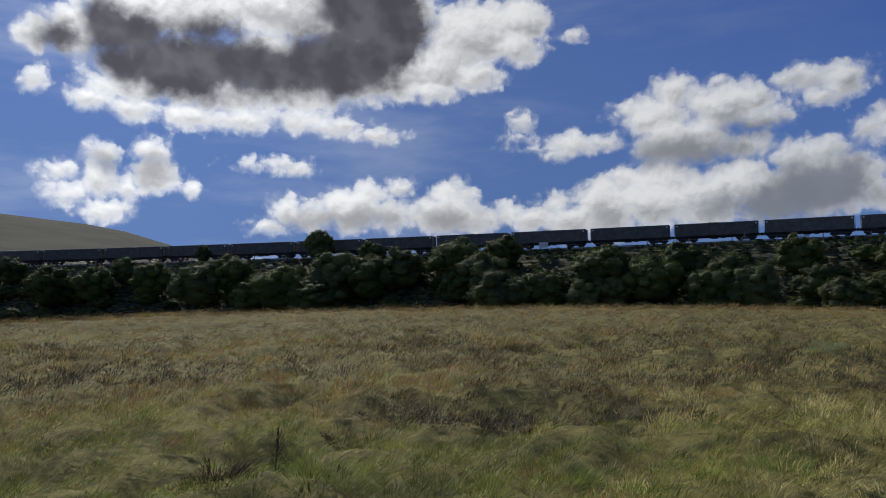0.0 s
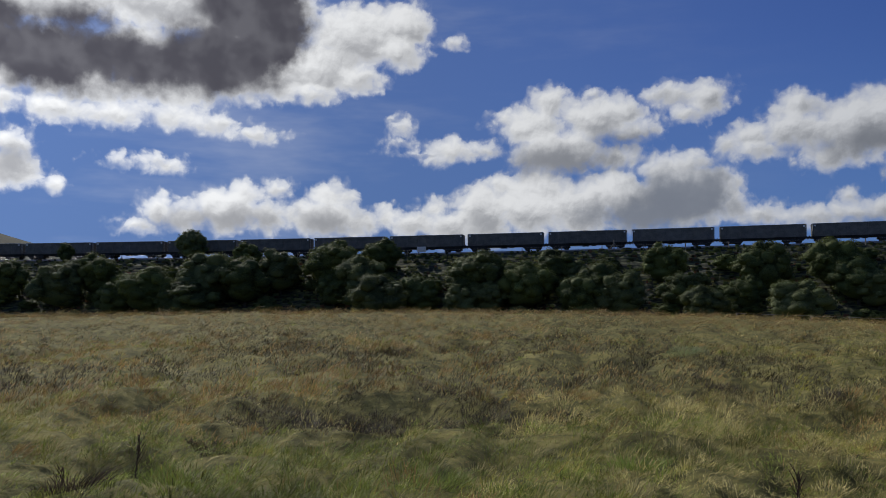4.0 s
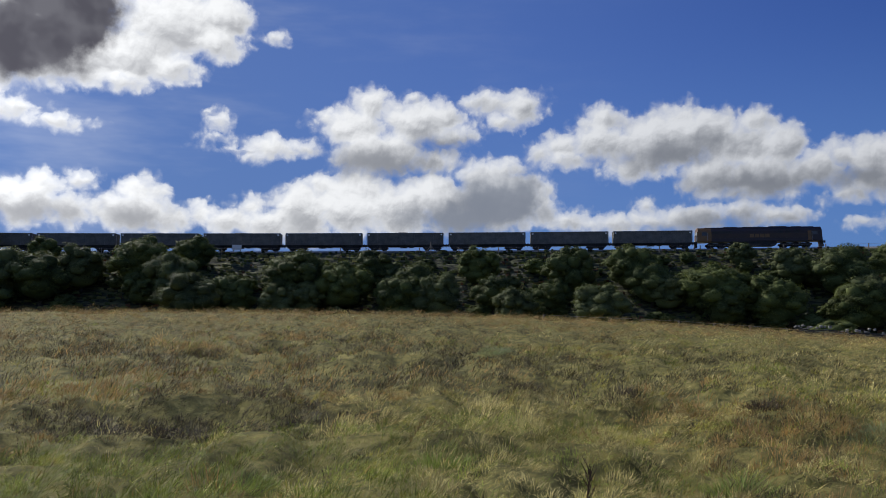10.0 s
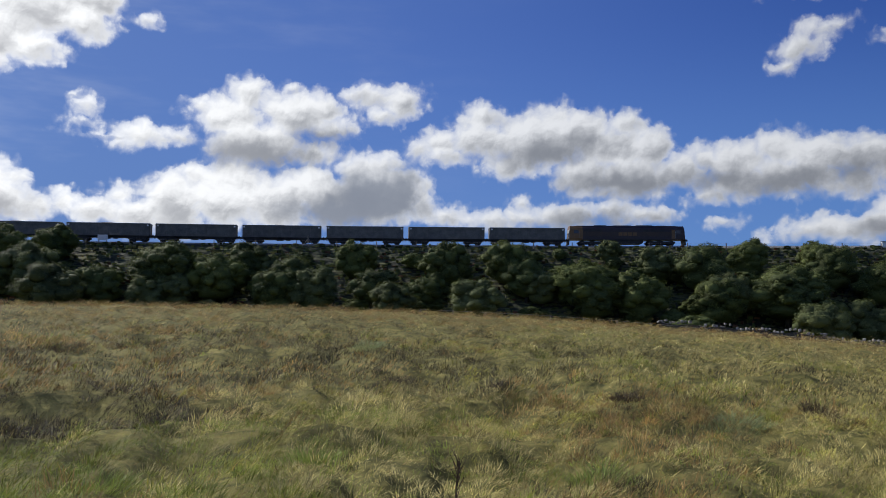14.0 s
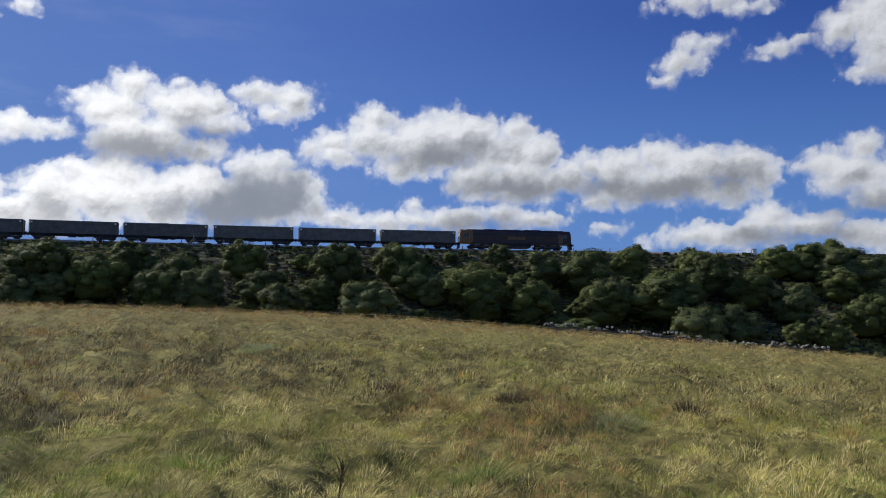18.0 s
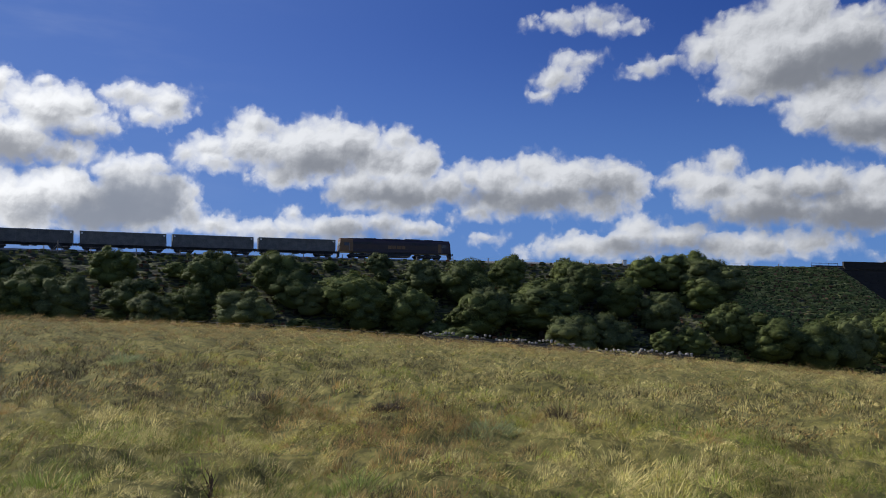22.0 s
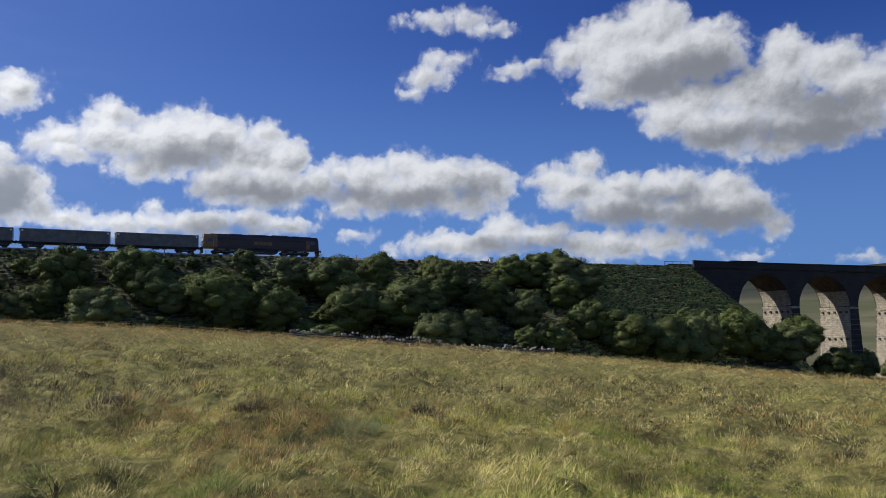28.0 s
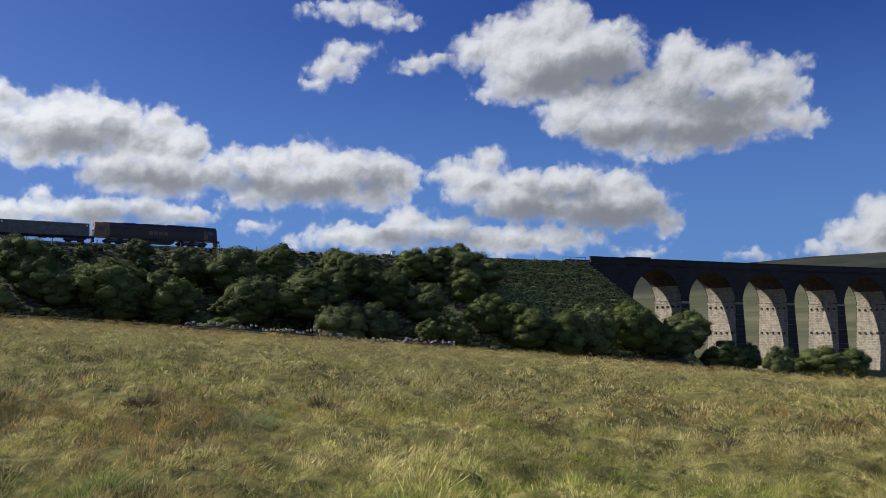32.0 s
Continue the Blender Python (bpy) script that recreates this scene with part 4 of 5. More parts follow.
    part("exhaust", bm, MAT_BLACK, root)
    bm = bmesh.new()
    box_bm(bm, I4, (-9.3, -1.0, 3.3), (9.3, 1.0, 3.705), 0.2)
    part("roof", bm, MAT_ROOF, root)
    root.matrix_basis = line_frame(LOCO_S - 10.5)


make_loco()


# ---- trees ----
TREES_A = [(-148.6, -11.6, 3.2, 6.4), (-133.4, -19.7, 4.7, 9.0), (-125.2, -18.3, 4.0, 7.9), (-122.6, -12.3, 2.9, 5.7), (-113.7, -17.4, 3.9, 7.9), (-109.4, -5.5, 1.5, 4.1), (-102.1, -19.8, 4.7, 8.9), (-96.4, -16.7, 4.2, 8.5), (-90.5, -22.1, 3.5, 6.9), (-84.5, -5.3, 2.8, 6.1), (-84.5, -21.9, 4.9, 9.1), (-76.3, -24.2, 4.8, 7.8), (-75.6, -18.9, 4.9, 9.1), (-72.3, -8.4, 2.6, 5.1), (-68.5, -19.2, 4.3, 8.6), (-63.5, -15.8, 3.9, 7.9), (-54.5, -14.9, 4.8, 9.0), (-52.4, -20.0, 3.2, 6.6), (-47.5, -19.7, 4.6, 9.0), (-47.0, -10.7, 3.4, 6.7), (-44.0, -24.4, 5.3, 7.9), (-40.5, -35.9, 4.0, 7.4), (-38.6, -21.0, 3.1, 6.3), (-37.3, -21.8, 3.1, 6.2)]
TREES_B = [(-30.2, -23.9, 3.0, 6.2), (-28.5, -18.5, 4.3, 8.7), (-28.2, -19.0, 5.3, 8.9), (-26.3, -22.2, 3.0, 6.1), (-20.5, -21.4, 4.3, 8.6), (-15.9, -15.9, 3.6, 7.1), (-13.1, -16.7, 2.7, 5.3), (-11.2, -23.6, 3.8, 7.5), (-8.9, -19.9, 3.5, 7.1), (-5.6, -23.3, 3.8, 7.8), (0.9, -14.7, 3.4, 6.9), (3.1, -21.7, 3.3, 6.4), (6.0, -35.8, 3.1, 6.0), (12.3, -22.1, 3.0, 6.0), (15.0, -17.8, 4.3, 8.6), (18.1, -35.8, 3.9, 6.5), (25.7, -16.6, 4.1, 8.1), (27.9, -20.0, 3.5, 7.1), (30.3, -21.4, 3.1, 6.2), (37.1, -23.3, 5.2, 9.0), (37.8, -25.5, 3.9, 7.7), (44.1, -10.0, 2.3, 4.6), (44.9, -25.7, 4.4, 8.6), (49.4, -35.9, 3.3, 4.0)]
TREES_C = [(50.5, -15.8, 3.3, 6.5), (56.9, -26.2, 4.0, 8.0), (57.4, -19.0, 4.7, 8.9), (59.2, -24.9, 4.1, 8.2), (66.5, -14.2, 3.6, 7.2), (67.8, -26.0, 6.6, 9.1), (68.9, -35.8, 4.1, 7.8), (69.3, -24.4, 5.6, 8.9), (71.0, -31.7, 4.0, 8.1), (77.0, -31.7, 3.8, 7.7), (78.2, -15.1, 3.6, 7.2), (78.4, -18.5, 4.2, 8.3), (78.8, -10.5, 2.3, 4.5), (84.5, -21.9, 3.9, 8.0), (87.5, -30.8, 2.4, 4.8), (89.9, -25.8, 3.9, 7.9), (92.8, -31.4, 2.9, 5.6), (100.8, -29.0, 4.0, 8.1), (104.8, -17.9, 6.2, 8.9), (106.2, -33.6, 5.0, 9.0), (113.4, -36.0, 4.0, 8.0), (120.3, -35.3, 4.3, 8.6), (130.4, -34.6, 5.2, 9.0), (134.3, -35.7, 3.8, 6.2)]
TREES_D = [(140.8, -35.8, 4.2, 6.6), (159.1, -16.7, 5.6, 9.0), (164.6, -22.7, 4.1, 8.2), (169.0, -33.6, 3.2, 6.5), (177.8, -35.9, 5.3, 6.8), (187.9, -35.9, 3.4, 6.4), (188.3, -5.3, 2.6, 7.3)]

def leaf_cards(rng, lumps, per_area, size, droop=0.0):
    """Small bent leaf sprays over and inside a set of lumps (centre, radii)."""
    P, Nn = [], []
    for c, r in lumps:
        area = 4 * math.pi * ((r[0] * r[1]) ** 1.6 / 3 + 2 * (r[0] * r[2]) ** 1.6 / 3) ** (1 / 1.6)
        k = int(area * per_area)
        v = rng.normal(size=(k, 3))
        v /= np.linalg.norm(v, axis=1)[:, None]
        v[:, 2] = np.where(v[:, 2] < -0.55, -v[:, 2], v[:, 2])
        depth = 1 - np.abs(rng.normal(size=k)) * 0.12 + 0.05 * rng.normal(size=k)
        P.append(np.array(c) + v * np.array(r) * depth[:, None])
        Nn.append(v / np.array(r))
    P, Nn = np.concatenate(P), np.concatenate(Nn)
    Nn /= np.linalg.norm(Nn, axis=1)[:, None]
    Nn = Nn + 1.0 * (P - np.array((0, 0, 0.8))) / np.linalg.norm(P - np.array((0, 0, 0.8)), axis=1)[:, None]
    Nn = Nn + rng.normal(size=Nn.shape) * 0.4
    Nn /= np.linalg.norm(Nn, axis=1)[:, None]
    ref = rng.normal(size=Nn.shape)
    U = np.cross(Nn, ref)
    U /= np.linalg.norm(U, axis=1)[:, None]
    V = np.cross(Nn, U)
    s = size * rng.uniform(0.6, 1.35, len(P))[:, None]
    w = s * rng.uniform(0.75, 1.1, len(P))[:, None]
    verts = np.stack([P - U * s * 0.8 - V * w * 0.6, P - U * s * 0.1 + V * w + Nn * s * 0.2, P + U * s * 0.9 - V * w * 0.5], 1).reshape(-1, 3)
    i = np.arange(len(P)) * 3
    faces = np.stack([i, i + 1, i + 2], 1)
    return verts, faces


def foliage_core(rng, lumps):
    """The close twigs and leaves inside each bough, through which no light comes."""
    bm = bmesh.new()
    bmesh.ops.create_icosphere(bm, subdivisions=2, radius=1.0)
    ball = np.array([v.co[:] for v in bm.verts])
    tris = np.array([[v.index for v in q.verts] for q in bm.faces])
    bm.free()
    verts = [np.array(c) + ball * np.array(r) * rng.uniform(0.6, 0.88, (len(ball), 1)) for c, r in lumps]
    return np.concatenate(verts), np.concatenate([tris + k * len(ball) for k in range(len(lumps))])


def fast_mesh(name, verts, faces, mat):
    me = bpy.data.meshes.new(name)
    me.vertices.add(len(verts))
    me.vertices.foreach_set("co", np.asarray(verts, np.float32).ravel())
    me.loops.add(faces.size)
    me.loops.foreach_set("vertex_index", faces.astype(np.int32).ravel())
    me.polygons.add(len(faces))
    me.polygons.foreach_set("loop_start", np.arange(0, faces.size, faces.shape[1], dtype=np.int32))
    me.polygons.foreach_set("loop_total", np.full(len(faces), faces.shape[1], np.int32))
    me.materials.append(mat)
    me.update()
    return me


def make_tree(seed, mat, label, name="hawthorn_tree", lean=0.15, per_area=420, leaf=0.026):
    """A bushy tree one metre in crown radius and two metres high, at the origin; it is scaled where it stands."""
    rng = np.random.default_rng(seed)
    root = new(name)
    tagged(root, label, "tree", "trees along the embankment")
    # a dome of close boughs round a full middle
    lumps = [((0, 0, 1.05), (0.78, 0.78, 0.74)), ((0.1 * lean, 0, 0.6), (0.8, 0.8, 0.5))]
    count = int(rng.integers(20, 27))
    for k in range(count):
        up = 1 - 1.55 * (k + 0.5) / count
        a = k * 2.4 + rng.uniform(-0.5, 0.5)
        reach = rng.uniform(0.62, 0.82)
        out = math.sqrt(1 - up * up) * reach
        r = rng.uniform(0.2, 0.36)
        lumps.append(((out * math.cos(a) + lean * 0.5 * up, out * math.sin(a), 1.05 + up * reach * 0.95), (r * rng.uniform(0.9, 1.3), r * rng.uniform(0.9, 1.3), r * rng.uniform(0.8, 1.05))))
    # each bough breaks up into smaller sprays
    sprays = []
    for c, r in lumps:
        sprays.append((c, tuple(0.92 * v for v in r)))
        for k in range(8 if r[0] < 0.6 else 20):
            v = Vector(rng.normal(size=3)).normalized()
            v.z = abs(v.z) if v.z < -0.4 else v.z
            q = rng.uniform(0.22, 0.42) if r[0] < 0.6 else rng.uniform(0.12, 0.2)
            sprays.append((tuple(c[j] + v[j] * r[j] * 0.9 for j in range(3)), (r[0] * q, r[1] * q, r[2] * q * 0.9)))
    verts, faces = leaf_cards(rng, sprays, per_area * 0.6, leaf)
    inner, webs = foliage_core(rng, lumps)
    verts, faces = np.concatenate([verts, inner]), np.concatenate([faces, webs + len(verts)])
    crown = new("crown", fast_mesh("crown", verts, faces, mat))
    crown.parent = root
    bm = bmesh.new()
    bend = rng.uniform(-0.1, 0.1, 2)
    tube_bm(bm, [(0, 0, -0.15), (bend[0] * 0.5, bend[1] * 0.5, 0.35), (bend[0], bend[1], 0.8), (bend[0] * 0.6, bend[1], 1.35)], [0.085, 0.065, 0.05, 0.02], 7)
    for c, r in lumps[2:12]:
        z0 = min(0.8, max(0.2, c[2] - 0.5))
        mid = (c[0] * 0.45, c[1] * 0.45, (z0 + c[2]) / 2 + 0.04)
        tube_bm(bm, [(bend[0] * z0, bend[1] * z0, z0), mid, c], [0.035, 0.024, 0.008], 5, False)
    part("trunk", bm, MAT_BARK, root, smooth_shade=True)
    return root


LEAF_MATS = [leaf_material("hawthorn_leaves", (0.012, 0.02, 0.008), (0.137, 0.163, 0.05)),
             leaf_material("willow_leaves", (0.018, 0.026, 0.011), (0.16, 0.182, 0.067)),
             leaf_material("ash_leaves", (0.013, 0.022, 0.007), (0.15, 0.176, 0.05))]
LABELS = ["dense dark green hawthorn tree growing on the embankment slope", "grey-green bushy willow at the foot of the embankment",
          "rounded mid-green tree on the railway embankment"]
models = []
for i in range(9):
    models.append(make_tree(31 + i, LEAF_MATS[i % 3], LABELS[i % 3], ("hawthorn_tree", "willow_tree", "ash_tree")[i % 3], 0.12 * (i % 4)))
for i in range(3):
    models.append(make_tree(61 + i, LEAF_MATS[i], "low scrubby bush filling the gap between embankment trees", "scrub_bush", 0.1, 150, 0.05))
placed = set()


def plant(i, s, n, r, h, turn):
    p = line(s, n)
    p.z = land_z(p.x, p.y) - 0.1
    m = Matrix.Translation(p) @ Matrix.Rotation(turn, 4, "Z")
    size = Vector((r, r, h / 2.0))
    if i in placed:
        was = models[i].scale
        copy_thing(models[i], m @ Matrix.Diagonal((size.x / was.x, size.y / was.y, size.z / was.z, 1.0)))
    else:
        placed.add(i)
        models[i].matrix_basis = m @ Matrix.Diagonal((*size, 1.0))


rng = random.Random(5)
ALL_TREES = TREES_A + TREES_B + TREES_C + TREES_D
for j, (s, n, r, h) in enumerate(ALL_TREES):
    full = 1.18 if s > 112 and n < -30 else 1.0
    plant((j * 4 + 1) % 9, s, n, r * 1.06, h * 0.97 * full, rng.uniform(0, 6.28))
for s, n, r, h in [(104.0, -11.5, 4.6, 7.0), (99.0, -14.0, 4.4, 7.5), (108.5, -16.0, 4.0, 7.0), (94.0, -13.0, 3.6, 6.5), (101.5, -20.0, 4.2, 7.0), (160.0, -18.0, 3.4, 9.5), (166.0, -17.0, 2.6, 5.5), (170.5, -16.0, 2.2, 4.0)]:
    plant(rng.randrange(9), s, n, r, h, rng.uniform(0, 6.28))
# undergrowth between them, lower and fitting the gaps
for s in np.arange(-188, 128, 4.3):
    for row, n in enumerate((-25.0, -17.5, -11.0)):
        if rng.random() < 0.3 or (s > 60 and rng.random() < 0.72) or (s > 104 and row > 0) or (row == 2 and rng.random() < 0.5):
            continue
        r = rng.uniform(1.5, 2.5) * (1.0, 1.0, 0.85)[row]
        plant(9 + rng.randrange(3), s + rng.uniform(-1.5, 1.5), n + rng.uniform(-2.6, 2.6), r, r * rng.uniform(1.05, 1.5), rng.uniform(0, 6.28))


# ---- grass of the field ----
# the last colour is grass darkened for the shade on the field
GREEN, OLIVE, STRAW, RUST, RUSH, SHADE_GRASS = [np.array(c) for c in ((0.205, 0.245, 0.04), (0.30, 0.275, 0.056), (0.49, 0.415, 0.165), (0.345, 0.215, 0.076), (0.052, 0.041, 0.025), (0.078, 0.068, 0.033))]


def sward(x, y, rng):
    """What grows where: shares of green grass, straw, rusty bents and dark rushes, and of grass darkened for shade."""
    d, az = np.hypot(x, y), np.degrees(np.arctan2(x, y))
    patch, bands = layers(x, y, 5.0, 3), layers(x, y, 13.0, 11)
    hol = np.clip(hollow_at(x, y), 0, 1)
    rim = np.clip(hol * 3.2, 0, 1) * np.clip(1.5 - hol * 2.6, 0, 1)
    brow = smooth((d - 36) / 22)
    # growth picked by bearing: the dimmer left and sunnier right put into colour
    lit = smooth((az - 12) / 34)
    front = smooth((16 - d) / 5)
    pale = np.exp(-((az - 25) / 8) ** 2) * front
    ruddy = np.exp(-((az - 42) / 7) ** 2) * smooth((19 - d) / 6)
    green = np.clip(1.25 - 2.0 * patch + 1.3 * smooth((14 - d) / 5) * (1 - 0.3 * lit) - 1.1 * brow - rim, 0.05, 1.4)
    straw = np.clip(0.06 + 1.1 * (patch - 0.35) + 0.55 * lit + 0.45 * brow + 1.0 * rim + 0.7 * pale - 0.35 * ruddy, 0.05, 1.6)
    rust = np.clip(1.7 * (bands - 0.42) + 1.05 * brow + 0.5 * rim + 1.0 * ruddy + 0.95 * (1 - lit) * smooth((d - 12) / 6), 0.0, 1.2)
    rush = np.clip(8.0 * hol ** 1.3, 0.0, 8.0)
    shade_grass = np.clip(1.0 * ruddy + 3.8 * (1 - 0.75 * lit) * smooth((d - 12) / 7) * (1 - 0.8 * brow) * smooth((patch - 0.25) / 0.4), 0.0, 9.0)
    olive = np.full_like(green, 0.5)
    clear = 1 - 0.93 * np.clip(hol * 1.5 - 0.15, 0, 1)
    green, olive, straw, rust, shade_grass = green * clear, olive * clear, straw * clear, rust * (0.3 + 0.7 * clear), shade_grass * clear
    shares = np.stack([green, olive, straw, rust, rush, shade_grass], -1)
    shares = shares ** 1.7
    shares = np.cumsum(shares / shares.sum(-1, keepdims=True), -1)
    pick = (rng.random(len(x))[:, None] > shares).sum(-1).clip(0, 5)
    return pick


def grow(name, label, d0, d1, per_m2, blades, radius, width, height, seed, segments):
    """Domed tussocks over a ring of the field in front of the viewer; their blades arch outwards and lie over to one side."""
    rng = np.random.default_rng(seed)
    a0, a1 = radians(-36), radians(95)
    tufts = int((d1 * d1 - d0 * d0) / 2 * (a1 - a0) * per_m2)
    td, ta = np.sqrt(rng.uniform(d0 * d0, d1 * d1, tufts)), rng.uniform(a0, a1, tufts)
    tx, ty = td * np.sin(ta), td * np.cos(ta)
    size = radius * np.clip(rng.lognormal(0, 0.38, tufts), 0.4, 2.4)
    vigour = rng.uniform(0.75, 1.2, tufts) * (0.7 + 0.6 * value_noise(tx, ty, 1.3, 21))
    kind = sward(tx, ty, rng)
    tone = rng.uniform(0.55, 1.35, tufts) * (0.4 + 0.7 * value_noise(tx, ty, 0.7, 57) + 0.45 * value_noise(tx, ty, 2.1, 58))
    tone = tone * np.where(rng.random(tufts) < 0.07, 1.35, 1.0) * np.where(rng.random(tufts) < 0.1, 0.45, 1.0)
    wind = rng.normal(0.1, 0.8, tufts)
    flat = rng.uniform(0.2, 0.9, tufts)
    own = np.repeat(np.arange(tufts), blades)
    n = len(own)
    ang, u = rng.uniform(0, 2 * math.pi, n), np.sqrt(rng.random(n))
    rad = u * size[own] * np.where(rng.random(n) < 0.14, 2.0, 1.0)
    x, y = tx[own] + rad * np.cos(ang), ty[own] + rad * np.sin(ang)
    k = np.where(rng.random(n) < 0.86, kind[own], kind[rng.permutation(own)])
    length = height * vigour[own] * np.array([0.85, 0.8, 1.0, 1.05, 0.95, 0.9])[k] * rng.uniform(0.55, 1.25, n)
    dome = 0.62 * size[own] * vigour[own] * np.clip(1 - (rad / size[own]) ** 2, 0, 1)
    z = ground_z(x, y) - 0.07 + dome
    tilt = np.clip(0.5 + 0.7 * u + rng.normal(size=n) * 0.35, 0, 1.6) * np.array([1.0, 1.0, 1.0, 0.8, 0.85, 1.0])[k]
    ang = ang + rng.normal(size=n) * 0.6
    lx = length * (np.sin(tilt) * np.cos(ang) + flat[own] * np.cos(wind[own]))
    ly = length * (np.sin(tilt) * np.sin(ang) + flat[own] * np.sin(wind[own]))
    lz = length * (np.cos(tilt) * (1 - 0.45 * flat[own]) - 0.12 * tilt)
    turn = rng.uniform(0, math.pi, n)
    broad = width * rng.uniform(0.6, 1.35, n)
    base = np.stack([x, y, z], 1)
    side = np.stack([np.cos(turn) * broad, np.sin(turn) * broad, np.zeros(n)], 1) / 2
    tip = base + np.stack([lx, ly, lz], 1)
    cols = np.stack([GREEN, OLIVE, STRAW, RUST, RUSH, SHADE_GRASS])[k] * (tone[own] * rng.uniform(0.72, 1.3, n))[:, None]
    cols = cols * np.where(rng.random(n) < 0.05, 1.6, 1.0)[:, None]
    i = np.arange(n)
    if segments == 2:
        mid = base + np.stack([0.42 * lx, 0.42 * ly, np.maximum(lz, 0) * 0.55 + 0.16 * length], 1)
        verts = np.stack([base - side, base + side, mid - side * 0.75, mid + side * 0.75, tip], 1).reshape(-1, 3)
        f = i * 5
        faces = np.concatenate([np.stack([f, f + 1, f + 3], 1), np.stack([f, f + 3, f + 2], 1), np.stack([f + 2, f + 3, f + 4], 1)])
        per = 5
    else:
        verts = np.stack([base - side, base + side, tip], 1).reshape(-1, 3)
        f = i * 3
        faces = np.stack([f, f + 1, f + 2], 1)
        per = 3
    me = fast_mesh(name, verts, faces, MAT_GRASS)
    attr = me.color_attributes.new("blade_colour", "FLOAT_COLOR", "POINT")
    full = np.ones((n * per, 4), np.float32)
    full[:, :3] = np.repeat(cols, per, axis=0)
    attr.data.foreach_set("color", full.ravel())
    return tagged(new(name, me), label, "grass", kind="stuff")


grow("near_grass", "long tussocky moor grass, green and straw mixed", 5.5, 15.5, 9.0, 122, 0.2, 0.0047, 0.15, 1, 2)
grow("short_grass", "short dense green grass under the tussocks", 5.5, 14.0, 36, 26, 0.1, 0.0055, 0.09, 4, 1)
grow("field_grass", "rough pasture grass with straw and rushes", 15.0, 31.0, 6.0, 45, 0.25, 0.0099, 0.17, 2, 2)
grow("brow_grass", "pale seeding grass on the brow of the field", 30.5, 62.0, 3.8, 36, 0.32, 0.016, 0.16, 3, 1)


# ---- clumps and stalks in the field ----
def clump(name, label, x, y, r, h, colour, count, seed, lean=0.6):
    rng = np.random.default_rng(seed)
    ang, rad = rng.uniform(0, 2 * math.pi, count), r * np.sqrt(rng.random(count))
    px, py = x + rad * np.cos(ang), y + rad * np.sin(ang) * 0.7
    hh = h * rng.uniform(0.3, 1.2, count) * (1 - 0.55 * (rad / r) ** 2)
    base = np.stack([px, py, ground_z(px, py) - 0.03], 1)
    sway = rng.normal(size=(2, count)) * 0.35
    tip = base + np.stack([hh * (lean * np.cos(ang) + 0.25 + sway[0]), hh * (lean * np.sin(ang) + sway[1]), hh * 0.8], 1)
    turn = rng.uniform(0, math.pi, count)
    side = np.stack([np.cos(turn), np.sin(turn), np.zeros(count)], 1) * 0.0027
    mid = base * 0.45 + tip * 0.55 + np.stack([np.zeros(count), np.zeros(count), 0.12 * hh], 1)
    verts = np.stack([base - side, base + side, mid - side, mid + side, tip], 1).reshape(-1, 3)
    f = np.arange(count) * 5
    faces = np.concatenate([np.stack([f, f + 1, f + 3], 1), np.stack([f, f + 3, f + 2], 1), np.stack([f + 2, f + 3, f + 4], 1)])
    me = fast_mesh(name, verts, faces, MAT_GRASS)
    attr = me.color_attributes.new("blade_colour", "FLOAT_COLOR", "POINT")
    full = np.ones((count * 5, 4), np.float32)
    full[:, :3] = np.repeat(np.array(colour) * rng.uniform(0.6, 1.4, count)[:, None], 5, axis=0)
    attr.data.foreach_set("color", full.ravel())
    return tagged(new(name, me), label, "rush clump")


DEAD, BLUE_GREEN, FRESH = (0.07, 0.052, 0.034), (0.25, 0.30, 0.14), (0.21, 0.27, 0.06)
for i, (x, y, r, h) in enumerate([(11.5, 8.9, 0.34, 0.3), (8.06, 12.86, 0.35, 0.22), (7.3, 15.0, 0.35, 0.22), (15.0, 3.3, 0.4, 0.22), (21.0, 2.1, 0.5, 0.25), (-1.3, 11.0, 0.25, 0.22), (-1.9, 7.3, 0.3, 0.2), (2.1, 23.7, 0.5, 0.3), (9.1, 10.5, 0.3, 0.2)]):
    clump("dead_rush_clump", "dark brown clump of dead rushes in the pasture", x, y, r, h, DEAD, 420, 60 + i)
for i, (x, y, r, h) in enumerate([(9.95, 9.1, 0.58, 0.2), (10.3, 23.3, 0.6, 0.22)]):
    clump("rush_clump", "pale blue-green clump of rushes in the pasture", x, y, r, h * 1.1, BLUE_GREEN, 620, 80 + i, 0.9)
for i, (x, y, r, h) in enumerate([(-1.0, 7.6, 0.4, 0.2), (3.2, 8.4, 0.35, 0.2), (5.3, 6.4, 0.35, 0.22), (1.1, 8.2, 0.4, 0.2), (7.2, 4.6, 0.35, 0.22)]):
    clump("grass_tussock", "fresh bright green grass tussock", x, y, r, h, FRESH, 380, 90 + i, 0.8)


